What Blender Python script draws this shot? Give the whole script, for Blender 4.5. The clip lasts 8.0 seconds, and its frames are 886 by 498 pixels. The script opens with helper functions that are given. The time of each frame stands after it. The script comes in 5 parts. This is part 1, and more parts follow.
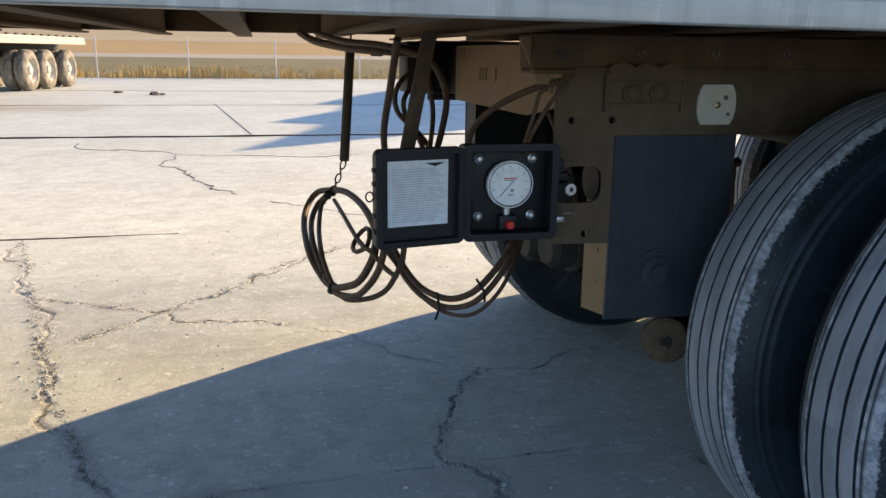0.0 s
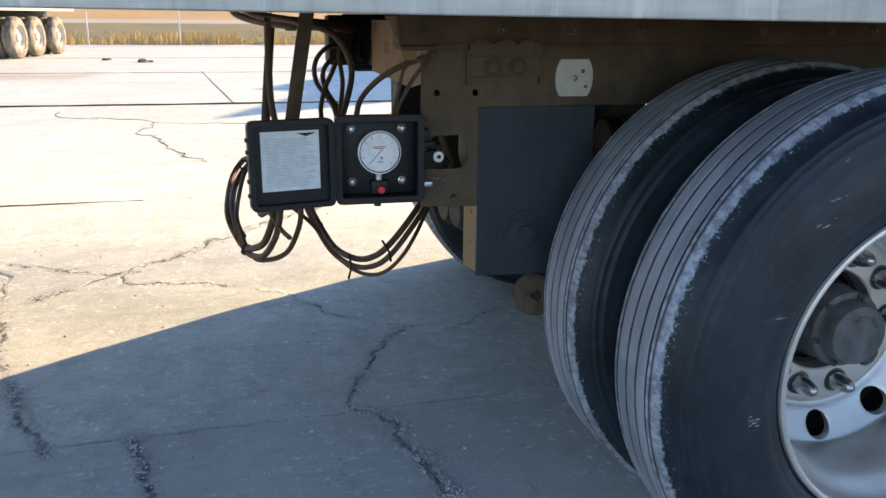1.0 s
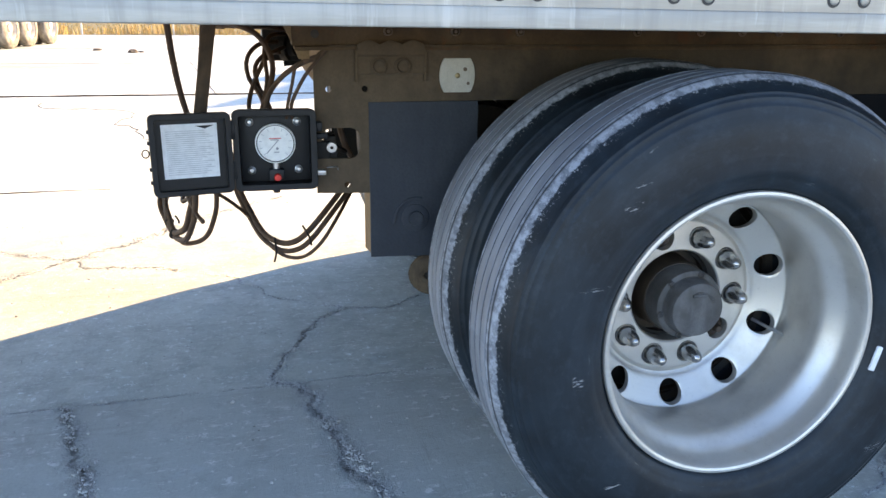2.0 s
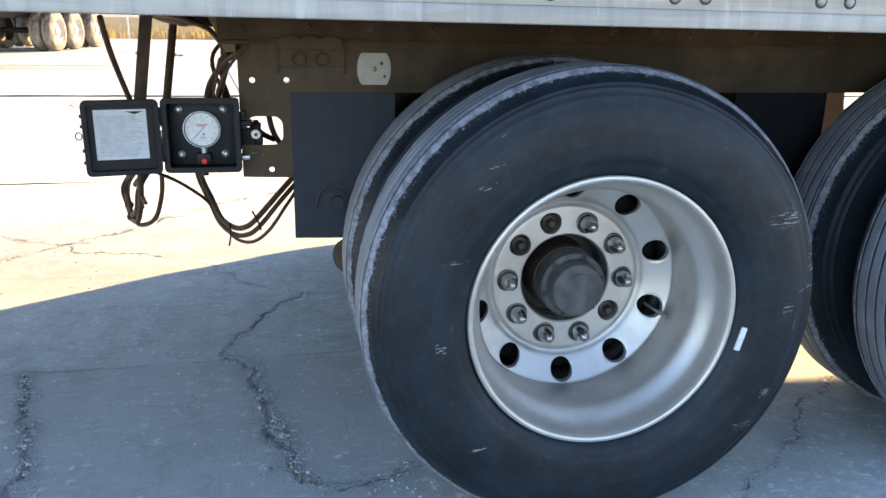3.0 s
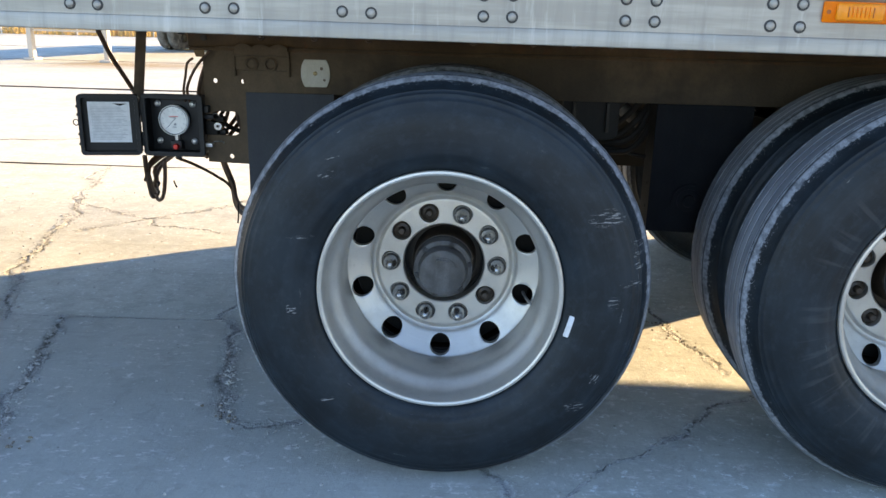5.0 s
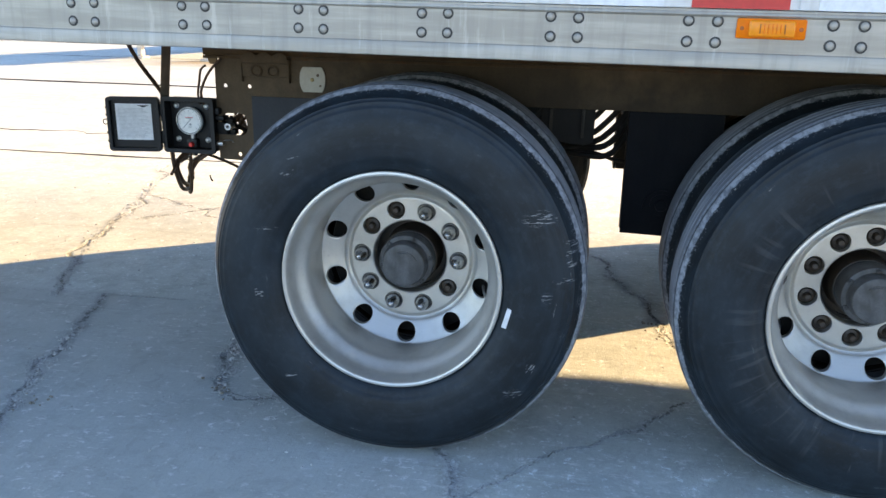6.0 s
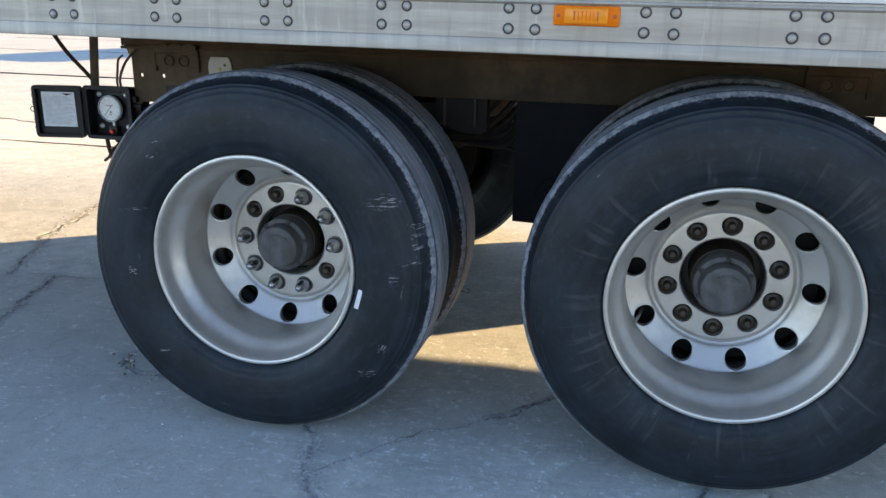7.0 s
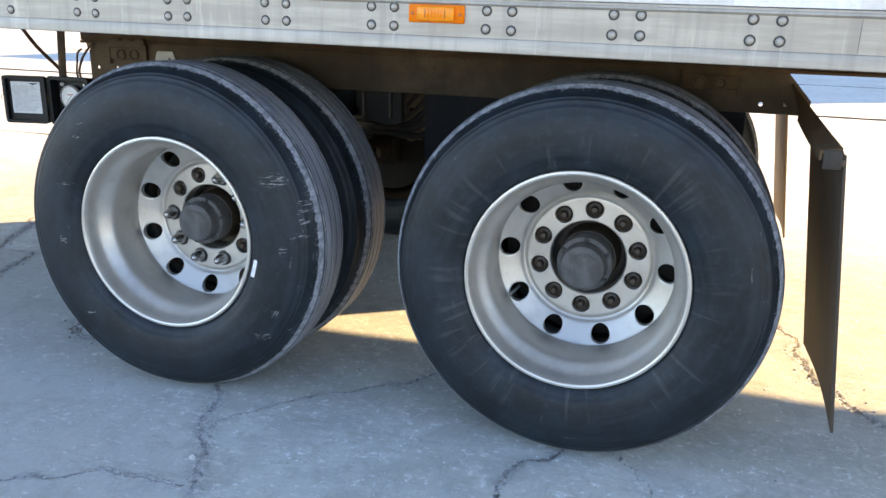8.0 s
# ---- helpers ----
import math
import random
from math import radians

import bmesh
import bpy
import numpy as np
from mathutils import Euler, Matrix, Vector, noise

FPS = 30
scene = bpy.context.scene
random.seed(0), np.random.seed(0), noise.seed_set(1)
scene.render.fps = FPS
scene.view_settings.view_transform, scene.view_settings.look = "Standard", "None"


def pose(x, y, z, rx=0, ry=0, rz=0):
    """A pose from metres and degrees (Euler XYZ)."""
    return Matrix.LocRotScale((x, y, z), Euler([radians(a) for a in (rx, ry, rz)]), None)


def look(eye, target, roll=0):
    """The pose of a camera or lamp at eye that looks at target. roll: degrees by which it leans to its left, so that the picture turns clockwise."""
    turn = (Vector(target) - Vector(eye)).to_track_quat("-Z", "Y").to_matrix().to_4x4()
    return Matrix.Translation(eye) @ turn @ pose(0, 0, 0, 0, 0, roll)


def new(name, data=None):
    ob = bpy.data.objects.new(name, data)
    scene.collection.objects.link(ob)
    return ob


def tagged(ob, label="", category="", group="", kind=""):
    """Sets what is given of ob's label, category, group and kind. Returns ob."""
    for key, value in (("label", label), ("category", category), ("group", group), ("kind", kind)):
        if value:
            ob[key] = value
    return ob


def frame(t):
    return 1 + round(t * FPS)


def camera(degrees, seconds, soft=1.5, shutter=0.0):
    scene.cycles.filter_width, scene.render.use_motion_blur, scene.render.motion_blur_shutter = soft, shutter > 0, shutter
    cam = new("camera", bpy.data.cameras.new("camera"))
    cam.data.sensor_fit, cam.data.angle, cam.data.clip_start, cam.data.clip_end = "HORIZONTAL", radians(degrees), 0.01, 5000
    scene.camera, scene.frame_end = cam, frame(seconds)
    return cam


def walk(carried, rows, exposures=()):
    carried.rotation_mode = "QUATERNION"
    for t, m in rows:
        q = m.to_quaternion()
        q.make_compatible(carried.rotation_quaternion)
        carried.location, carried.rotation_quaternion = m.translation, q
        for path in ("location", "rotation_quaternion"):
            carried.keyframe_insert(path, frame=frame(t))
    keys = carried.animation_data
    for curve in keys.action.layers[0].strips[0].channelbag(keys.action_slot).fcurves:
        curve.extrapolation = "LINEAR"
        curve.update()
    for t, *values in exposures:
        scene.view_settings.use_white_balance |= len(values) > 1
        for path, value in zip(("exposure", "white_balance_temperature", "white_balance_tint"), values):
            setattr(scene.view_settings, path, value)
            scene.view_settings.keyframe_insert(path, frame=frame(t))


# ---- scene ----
cam = camera(58.6, 8.0)
PATH = [
    (0, (-1.334, -0.828, 1.0665), (-0.902, 1.064, 0.5835), 0.72),
    (0.5, (-1.242, -0.974, 1.0965), (-0.817, 0.919, 0.6105), 0.40),
    (1, (-1.104, -1.038, 1.0985), (-0.678, 0.832, 0.5335), 0.44),
    (1.5, (-0.967, -1.121, 1.1035), (-0.543, 0.744, 0.5185), 0.48),
    (2, (-0.888, -1.256, 1.1295), (-0.461, 0.607, 0.5425), 0.59),
    (3.3, (-0.502, -1.502, 1.1075), (-0.222, 0.396, 0.5375), 0.95),
    (3.5, (-0.451, -1.533, 1.1165), (-0.202, 0.367, 0.5405), 0.85),
    (4, (-0.294, -1.650, 1.1705), (-0.154, 0.256, 0.5815), 0.79),
    (4.5, (-0.113, -1.717, 1.1575), (-0.082, 0.200, 0.5875), 1.12),
    (4.7, (-0.017, -1.726, 1.1475), (-0.041, 0.190, 0.5755), 1.12),
    (5.8, (0.403, -1.888, 1.1515), (0.118, 0.015, 0.6025), 1.65),
    (6, (0.494, -1.889, 1.1955), (0.156, -0.004, 0.6185), 1.15),
    (6.5, (0.751, -1.868, 1.1875), (0.349, 0.003, 0.6055), 1.00),
    (7, (1.017, -1.843, 1.1815), (0.551, 0.013, 0.5995), 1.04),
    (7.5, (1.248, -1.914, 1.1815), (0.754, -0.064, 0.6045), 1.32),
    (8, (1.502, -1.934, 1.1725), (0.936, -0.103, 0.6015), 1.55),
]
EXPOSURES = [(0.0, 1.25, 7060, 18), (0.6, 1.3, 7080, 19), (1.5, 2.26, 7350, 20), (2.2, 2.34, 7500, 21), (3.3, 2.1, 7500, 20), (4.5, 1.88, 7450, 18), (6.0, 1.95, 7450, 18), (7.0, 1.68, 7600, 20), (7.5, 2.38, 8000, 22), (8.0, 2.24, 8150, 22)]
walk(cam, [(t, look(eye, target, roll)) for t, eye, target, roll in PATH], EXPOSURES)

# ---- world and sun ----
SUN_DIR = Vector((2.5, 1.78, 1.0)).normalized()
world = bpy.data.worlds.new("world")
scene.world = world
world.use_nodes = True
wn = world.node_tree
sky = wn.nodes.new("ShaderNodeTexSky")
sky.sky_type = "NISHITA"
sky.sun_disc = False
sky.sun_elevation = math.asin(SUN_DIR.z)
sky.sun_rotation = math.atan2(SUN_DIR.x, SUN_DIR.y)
sky.altitude = 300
sky.air_density, sky.dust_density, sky.ozone_density = 1.0, 0.2, 3.6
wn.links.new(sky.outputs[0], wn.nodes["Background"].inputs[0])
wn.nodes["Background"].inputs[1].default_value = 0.15
sun_data = bpy.data.lights.new("sun", "SUN")
sun_data.energy, sun_data.angle, sun_data.color = 5.0, radians(0.55), (1.0, 0.765, 0.445)
sun = new("sun", sun_data)
sun.matrix_world = look(SUN_DIR * 50, (0, 0, 0))


# ---- materials ----
class Mat:
    """A node material under construction: math and texture nodes with short calls."""

    def __init__(self, name):
        self.m = bpy.data.materials.new(name)
        self.m.use_nodes = True
        self.t = self.m.node_tree
        self.b = self.t.nodes["Principled BSDF"]
        self.co = self.t.nodes.new("ShaderNodeTexCoord").outputs["Object"]

    def put(self, socket, value):
        if isinstance(value, bpy.types.NodeSocket):
            self.t.links.new(value, socket)
        elif isinstance(value, tuple) and len(value) == 3 and socket.type == "RGBA":
            socket.default_value = (*value, 1)
        else:
            socket.default_value = value

    def math(self, op, a, b=0.0, c=0.0, clamp=False):
        n = self.t.nodes.new("ShaderNodeMath")
        n.operation, n.use_clamp = op, clamp
        for s, v in zip(n.inputs, (a, b, c)):
            self.put(s, v)
        return n.outputs[0]

    def noise(self, scale, detail=4.0, rough=0.55, co=None, stretch=None, distort=0.0):
        co = self.co if co is None else co
        if stretch:
            n = self.t.nodes.new("ShaderNodeVectorMath")
            n.operation = "MULTIPLY"
            self.put(n.inputs[0], co)
            n.inputs[1].default_value = stretch
            co = n.outputs[0]
        n = self.t.nodes.new("ShaderNodeTexNoise")
        self.put(n.inputs["Vector"], co)
        n.inputs["Scale"].default_value = scale
        n.inputs["Detail"].default_value = detail
        n.inputs["Roughness"].default_value = rough
        n.inputs["Distortion"].default_value = distort
        return n.outputs[0]

    def voronoi(self, scale, feature="F1", co=None):
        n = self.t.nodes.new("ShaderNodeTexVoronoi")
        n.feature = feature
        self.put(n.inputs["Vector"], self.co if co is None else co)
        n.inputs["Scale"].default_value = scale
        return n.outputs["Distance"]

    def step(self, v, lo, hi, a=0.0, b=1.0):
        n = self.t.nodes.new("ShaderNodeMapRange")
        n.interpolation_type = "SMOOTHSTEP"
        for s, x in zip(n.inputs, (v, lo, hi, a, b)):
            self.put(s, x)
        return n.outputs[0]

    def mix(self, f, a, b):
        n = self.t.nodes.new("ShaderNodeMix")
        n.data_type = "RGBA"
        self.put(n.inputs[0], f)
        self.put(n.inputs[6], a)
        self.put(n.inputs[7], b)
        return n.outputs[2]

    def attr(self, name):
        n = self.t.nodes.new("ShaderNodeAttribute")
        n.attribute_name = name
        return n.outputs["Fac"]

    def xyz(self, co=None):
        n = self.t.nodes.new("ShaderNodeSeparateXYZ")
        self.put(n.inputs[0], self.co if co is None else co)
        return n.outputs

    def vec(self, x, y, z):
        n = self.t.nodes.new("ShaderNodeCombineXYZ")
        for s, v in zip(n.inputs, (x, y, z)):
            self.put(s, v)
        return n.outputs[0]

    def bump(self, height, strength=0.3, distance=0.01, onto=None):
        n = self.t.nodes.new("ShaderNodeBump")
        n.inputs["Strength"].default_value = strength
        n.inputs["Distance"].default_value = distance
        self.put(n.inputs["Height"], height)
        if onto is not None:
            self.put(n.inputs["Normal"], onto)
        return n.outputs[0]

    def done(self, color=None, rough=None, metal=None, normal=None, spec=None):
        for key, v in (("Base Color", color), ("Roughness", rough), ("Metallic", metal), ("Normal", normal), ("Specular IOR Level", spec)):
            if v is not None:
                self.put(self.b.inputs[key], v)
        return self.m


def painted(name, base, dust, rough=0.55, amount=0.5, metal=0.0, rust=None, scale=9.0, bump=0.25, spec=0.5, axle_shade=0.0):
    """Weathered paint or metal: base colour, dust in blotches and streaks, optional rust, fine grain."""
    k = Mat(name)
    big = k.noise(scale, 5, 0.6)
    fine = k.noise(scale * 16, 3, 0.6)
    streak = k.noise(scale * 2.2, 4, 0.6, stretch=(1.0, 1.0, 0.18))
    f = k.math("MULTIPLY", k.step(k.math("ADD", k.math("MULTIPLY", big, 0.6), k.math("MULTIPLY", streak, 0.4)), 0.36, 0.66), amount)
    c = k.mix(f, base, dust)
    c = k.mix(k.math("MULTIPLY", k.step(fine, 0.35, 0.75), 0.35), c, tuple(v * 0.6 for v in base))
    if rust:
        c = k.mix(k.step(k.noise(scale * 1.7, 6, 0.7), 0.55, 0.68), c, rust)
    if axle_shade:
        # shade above the two axles, put into the colour with a ragged edge
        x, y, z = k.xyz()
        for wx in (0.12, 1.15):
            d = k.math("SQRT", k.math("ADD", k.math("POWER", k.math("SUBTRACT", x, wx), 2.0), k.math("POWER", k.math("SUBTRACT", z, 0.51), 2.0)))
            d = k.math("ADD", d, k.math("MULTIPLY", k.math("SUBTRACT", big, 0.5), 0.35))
            c = k.mix(k.math("MULTIPLY", k.step(d, 0.80, 0.52), axle_shade), c, (0.026, 0.023, 0.020))
    r = k.math("ADD", rough - 0.1, k.math("MULTIPLY", big, 0.25))
    return k.done(c, r, metal, k.bump(k.math("ADD", fine, k.math("MULTIPLY", big, 1.5)), bump, 0.003), spec)


def plain(name, color, rough=0.5, metal=0.0, spec=0.5):
    k = Mat(name)
    n = k.noise(60, 4, 0.6)
    c = k.mix(k.math("MULTIPLY", k.step(n, 0.35, 0.7), 0.45), color, tuple(v * 0.7 for v in color))
    return k.done(c, k.math("ADD", rough - 0.06, k.math("MULTIPLY", n, 0.14)), metal, k.bump(n, 0.12, 0.002), spec)


def concrete_material():
    k = Mat("weathered_concrete")
    big = k.noise(0.55, 5, 0.6)
    mid = k.noise(3.2, 6, 0.65)
    streak = k.noise(0.9, 5, 0.6, stretch=(0.35, 2.4, 1.0))
    fine = k.noise(85, 4, 0.7)
    grit = k.noise(330, 2, 0.6)
    c = k.mix(k.step(big, 0.35, 0.65), (0.430, 0.452, 0.413), (0.507, 0.538, 0.500))
    c = k.mix(k.math("MULTIPLY", k.step(mid, 0.42, 0.72), 0.5), c, (0.362, 0.376, 0.335))
    c = k.mix(k.math("MULTIPLY", k.step(streak, 0.5, 0.72), 0.45), c, (0.562, 0.602, 0.561))
    lines = k.noise(1.6, 5, 0.7, stretch=(0.12, 5.0, 1.0))
    c = k.mix(k.math("MULTIPLY", k.step(lines, 0.56, 0.66), 0.35), c, (0.321, 0.325, 0.278))
    patch = k.noise(9.0, 5, 0.7, distort=0.6)
    c = k.mix(k.math("MULTIPLY", k.step(patch, 0.52, 0.66), 0.35), c, (0.298, 0.310, 0.278))
    c = k.mix(k.math("MULTIPLY", k.step(patch, 0.44, 0.32), 0.4), c, (0.595, 0.649, 0.619))
    scrape = k.noise(6.0, 4, 0.6, stretch=(0.5, 3.5, 1.0))
    c = k.mix(k.math("MULTIPLY", k.step(scrape, 0.62, 0.7), 0.35), c, (0.610, 0.668, 0.639))
    c = k.mix(k.math("MULTIPLY", k.step(fine, 0.5, 0.75), 0.4), c, (0.298, 0.301, 0.263))
    c = k.mix(k.math("MULTIPLY", k.step(grit, 0.56, 0.78), 0.4), c, (0.579, 0.621, 0.587))
    # broom strokes from finishing, and pale smears of laitance
    broom = k.noise(120, 3, 0.6, stretch=(1.0, 0.035, 1.0))
    c = k.mix(k.math("MULTIPLY", k.step(broom, 0.5, 0.7), 0.09), c, (0.289, 0.296, 0.258))
    smear = k.math("MULTIPLY", k.step(k.noise(19, 5, 0.7, stretch=(0.75, 1.3, 1.0)), 0.59, 0.68), k.step(k.noise(2.1, 3), 0.40, 0.58))
    c = k.mix(k.math("MULTIPLY", smear, 0.4), c, (0.644, 0.724, 0.732))
    speck = k.math("MULTIPLY", k.step(k.voronoi(38), 0.10, 0.05), k.step(k.noise(6.0, 4, 0.7), 0.5, 0.62))
    c = k.mix(k.math("MULTIPLY", speck, 0.7), c, (0.691, 0.790, 0.824))
    pits = k.step(k.voronoi(26), 0.13, 0.05)
    pits = k.math("MULTIPLY", pits, k.step(k.noise(4.5, 3), 0.52, 0.66))
    c = k.mix(k.math("MULTIPLY", pits, 0.75), c, (0.137, 0.132, 0.113))
    blot = k.step(k.noise(7.5, 3, 0.5), 0.68, 0.74)
    c = k.mix(k.math("MULTIPLY", blot, 0.4), c, (0.546, 0.611, 0.619))
    # dirt in the cracks, crumbs beside them
    d = k.math("ADD", k.attr("crack"), k.math("MULTIPLY", k.math("SUBTRACT", k.noise(70, 5, 0.8), 0.5), 0.024))
    broken = k.step(k.noise(3.1, 3, 0.6), 0.42, 0.58)
    crumbs = k.math("MULTIPLY", k.math("MULTIPLY", k.step(d, 0.045, 0.0), broken), k.step(k.noise(120, 3, 0.7), 0.46, 0.6))
    c = k.mix(k.math("MULTIPLY", crumbs, 0.42), c, (0.260, 0.265, 0.250))
    crack = k.math("MULTIPLY", k.step(d, 0.0082, 0.0022), k.step(k.noise(9.5, 4, 0.7), 0.30, 0.44))
    c = k.mix(k.math("MULTIPLY", crack, 0.85), c, (0.058, 0.058, 0.052))
    halo = k.step(k.math("ADD", d, k.math("MULTIPLY", mid, 0.03)), 0.075, 0.01)
    c = k.mix(k.math("MULTIPLY", k.math("MULTIPLY", halo, broken), 0.07), c, (0.194, 0.193, 0.164))
    stain = k.attr("stain")
    c = k.mix(k.math("MULTIPLY", stain, k.step(mid, 0.15, 0.5, 0.6, 1.0)), c, (0.241, 0.169, 0.072))
    # broken edges of the wide cracks: a ragged band of loose pale and dark grit
    spall = k.math("MULTIPLY", k.step(d, 0.022, 0.005), k.step(k.noise(5.2, 4, 0.7), 0.40, 0.52))
    shard = k.noise(95, 4, 0.75)
    c = k.mix(k.math("MULTIPLY", spall, 0.7), c, k.mix(k.step(shard, 0.40, 0.52), (0.24, 0.24, 0.225), (0.66, 0.68, 0.66)))
    # darker tone over the slab up to y 1.01, left of a slanted line
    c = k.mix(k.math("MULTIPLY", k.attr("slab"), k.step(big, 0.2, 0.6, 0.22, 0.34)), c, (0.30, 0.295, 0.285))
    # faint pale drag marks and powdery spots on the slab
    powder = k.math("MULTIPLY", k.step(k.noise(33, 4, 0.75, stretch=(0.5, 1.6, 1.0)), 0.57, 0.66), k.step(k.noise(2.7, 4, 0.7), 0.44, 0.56))
    c = k.mix(k.math("MULTIPLY", powder, 0.6), c, (0.76, 0.75, 0.72))
    flake = k.math("MULTIPLY", k.step(k.noise(27, 5, 0.66, distort=0.2), 0.585, 0.66), k.step(k.noise(4.1, 4, 0.75), 0.43, 0.56))
    c = k.mix(k.math("MULTIPLY", flake, 0.55), c, (0.80, 0.79, 0.77))
    damp = k.math("MULTIPLY", k.step(k.noise(12.5, 6, 0.8, distort=0.8), 0.52, 0.62), 0.34)
    c = k.mix(damp, c, (0.30, 0.29, 0.275))
    other = k.math("SUBTRACT", 1.0, k.attr("slab"))
    spots = k.math("MULTIPLY", k.step(k.noise(44, 5, 0.8, distort=0.3), 0.575, 0.625), k.step(k.noise(7.0, 4, 0.75), 0.42, 0.56))
    c = k.mix(k.math("MULTIPLY", k.math("MULTIPLY", spots, other), 0.9), c, (0.74, 0.80, 0.80))
    cloud = k.step(k.noise(5.5, 6, 0.78, distort=0.5), 0.47, 0.60)
    c = k.mix(k.math("MULTIPLY", k.math("MULTIPLY", cloud, other), 0.30), c, (0.285, 0.300, 0.285))
    h = k.math("ADD", k.math("ADD", k.math("MULTIPLY", fine, 0.5), k.math("MULTIPLY", grit, 0.25)), k.math("MULTIPLY", broom, 0.22))
    h = k.math("SUBTRACT", h, k.math("MULTIPLY", crack, 2.5))
    h = k.math("SUBTRACT", h, pits)
    h = k.math("ADD", h, crumbs)
    h = k.math("ADD", h, k.math("MULTIPLY", k.math("MULTIPLY", spall, shard), 3.0))
    h = k.math("ADD", h, k.math("MULTIPLY", flake, 0.3))
    n = k.bump(h, 0.6, 0.004)
    return k.done(c, k.math("ADD", 0.72, k.math("MULTIPLY", mid, 0.22)), 0.0, n, 0.35)


def field_material(name, a, b, dark, scale):
    k = Mat(name)
    n1, n2 = k.noise(scale, 6, 0.7, stretch=(0.3, 1.0, 1.0)), k.noise(scale * 14, 4, 0.7)
    c = k.mix(k.step(n1, 0.38, 0.64), a, b)
    c = k.mix(k.math("MULTIPLY", k.step(n2, 0.45, 0.7), 0.6), c, dark)
    return k.done(c, 0.9, 0.0, k.bump(n2, 0.5, 0.05), 0.2)


def tyre_material(name, dust_scale=1.0, scraped=()):
    """Black rubber, dusty; the tread and shoulder are scuffed pale, with a ragged edge."""
    k = Mat(name)
    x, y, z = k.xyz()
    r = k.math("SQRT", k.math("ADD", k.math("MULTIPLY", x, x), k.math("MULTIPLY", z, z)))
    a = k.math("ARCTAN2", z, x)
    polar = k.vec(k.math("MULTIPLY", a, 0.42), r, y)
    big = k.noise(7, 5, 0.6)
    ring = k.noise(22, 4, 0.6, co=polar, stretch=(0.12, 1.6, 1.0))
    fine = k.noise(120, 3, 0.65)
    film = 1.02 if scraped else 1.0
    c = k.mix(k.step(big, 0.35, 0.68), (0.0058 * film, 0.0088 * film, 0.0112 * film), (0.0115 * film, 0.0195 * film, 0.0262 * film))
    c = k.mix(k.math("MULTIPLY", k.step(ring, 0.48, 0.72), 0.3), c, (0.025, 0.036, 0.046))
    mottle = k.step(k.noise(38, 5, 0.72, co=polar, stretch=(0.7, 1.0, 1.0)), 0.48, 0.70)
    c = k.mix(k.math("MULTIPLY", mottle, 0.34), c, (0.027, 0.042, 0.055))
    # thin scuffs, along and across the sidewall
    s1 = k.step(k.noise(30, 3, 0.6, co=polar, stretch=(0.45, 3.2, 1.0)), 0.665, 0.70)
    s2 = k.step(k.noise(26, 3, 0.6, co=polar, stretch=(3.0, 0.35, 1.0)), 0.665, 0.71)
    where = k.math("MULTIPLY", k.step(k.noise(3.4, 2), 0.54, 0.64), k.step(k.noise(28, 3, 0.7), 0.42, 0.6))
    c = k.mix(k.math("MULTIPLY", k.math("MULTIPLY", k.math("MAXIMUM", s1, k.math("MULTIPLY", s2, 0.0 if scraped else 0.2)), where), 0.5), c, (0.30, 0.30, 0.295))
    # clusters of scrapes: short strokes with worn ends, at places of their own on the sidewall
    for cx, cz, wide, tall, tilt in scraped:
        dx, dz = k.math("SUBTRACT", x, cx), k.math("SUBTRACT", z, cz)
        lx = k.math("ADD", k.math("MULTIPLY", dx, math.cos(tilt)), k.math("MULTIPLY", dz, math.sin(tilt)))
        lz = k.math("SUBTRACT", k.math("MULTIPLY", dz, math.cos(tilt)), k.math("MULTIPLY", dx, math.sin(tilt)))
        d = k.math("ADD", k.math("POWER", k.math("DIVIDE", lx, wide), 2.0), k.math("POWER", k.math("DIVIDE", lz, tall), 2.0))
        strokes = k.noise(150, 4, 0.65, co=k.vec(lx, lz, cx), stretch=(0.28, 1.6, 1.0), distort=0.4)
        f = k.math("MULTIPLY", k.step(d, 1.0, 0.35), k.step(strokes, 0.54, 0.62))
        c = k.mix(k.math("MULTIPLY", f, 0.7), c, (0.34, 0.34, 0.34))
    side = k.step(k.math("ABSOLUTE", k.math("SUBTRACT", y, 0.1375)), 0.064, 0.070)
    ray = k.math("MULTIPLY", k.step(k.noise(17, 2, 0.5, co=polar, stretch=(2.6, 0.22, 1.0), distort=0.3), 0.58, 0.70), k.step(k.math("ADD", r, k.math("MULTIPLY", k.noise(5, 2), 0.16)), 0.50, 0.45))
    c = k.mix(k.math("MULTIPLY", ray, 0.0 if scraped else 0.17), c, (0.13, 0.136, 0.14))
    edge = k.math("ADD", r, k.math("MULTIPLY", k.math("SUBTRACT", k.noise(55, 5, 0.75), 0.5), 0.016))
    tread = k.step(edge, 0.5035, 0.5065)
    groove = k.step(r, 0.5165, 0.5176)
    pale = k.mix(k.step(k.noise(13, 5, 0.65, co=polar, stretch=(0.35, 1, 1)), 0.35, 0.68), (0.165, 0.178, 0.200), (0.275, 0.292, 0.320))
    # the two shoulder ribs are chipped and powdered with pale dust
    shoulder = k.step(k.math("ABSOLUTE", k.math("SUBTRACT", y, 0.1375)), 0.052, 0.056)
    chips = k.step(k.noise(48, 5, 0.7), 0.4, 0.62)
    rough_rib = k.mix(chips, (0.07, 0.077, 0.088), (0.37, 0.39, 0.42))
    pale = k.mix(k.math("MULTIPLY", shoulder, 0.5), pale, rough_rib)
    pale = k.mix(k.math("MULTIPLY", k.step(fine, 0.56, 0.76), 0.3), pale, (0.30, 0.30, 0.295))
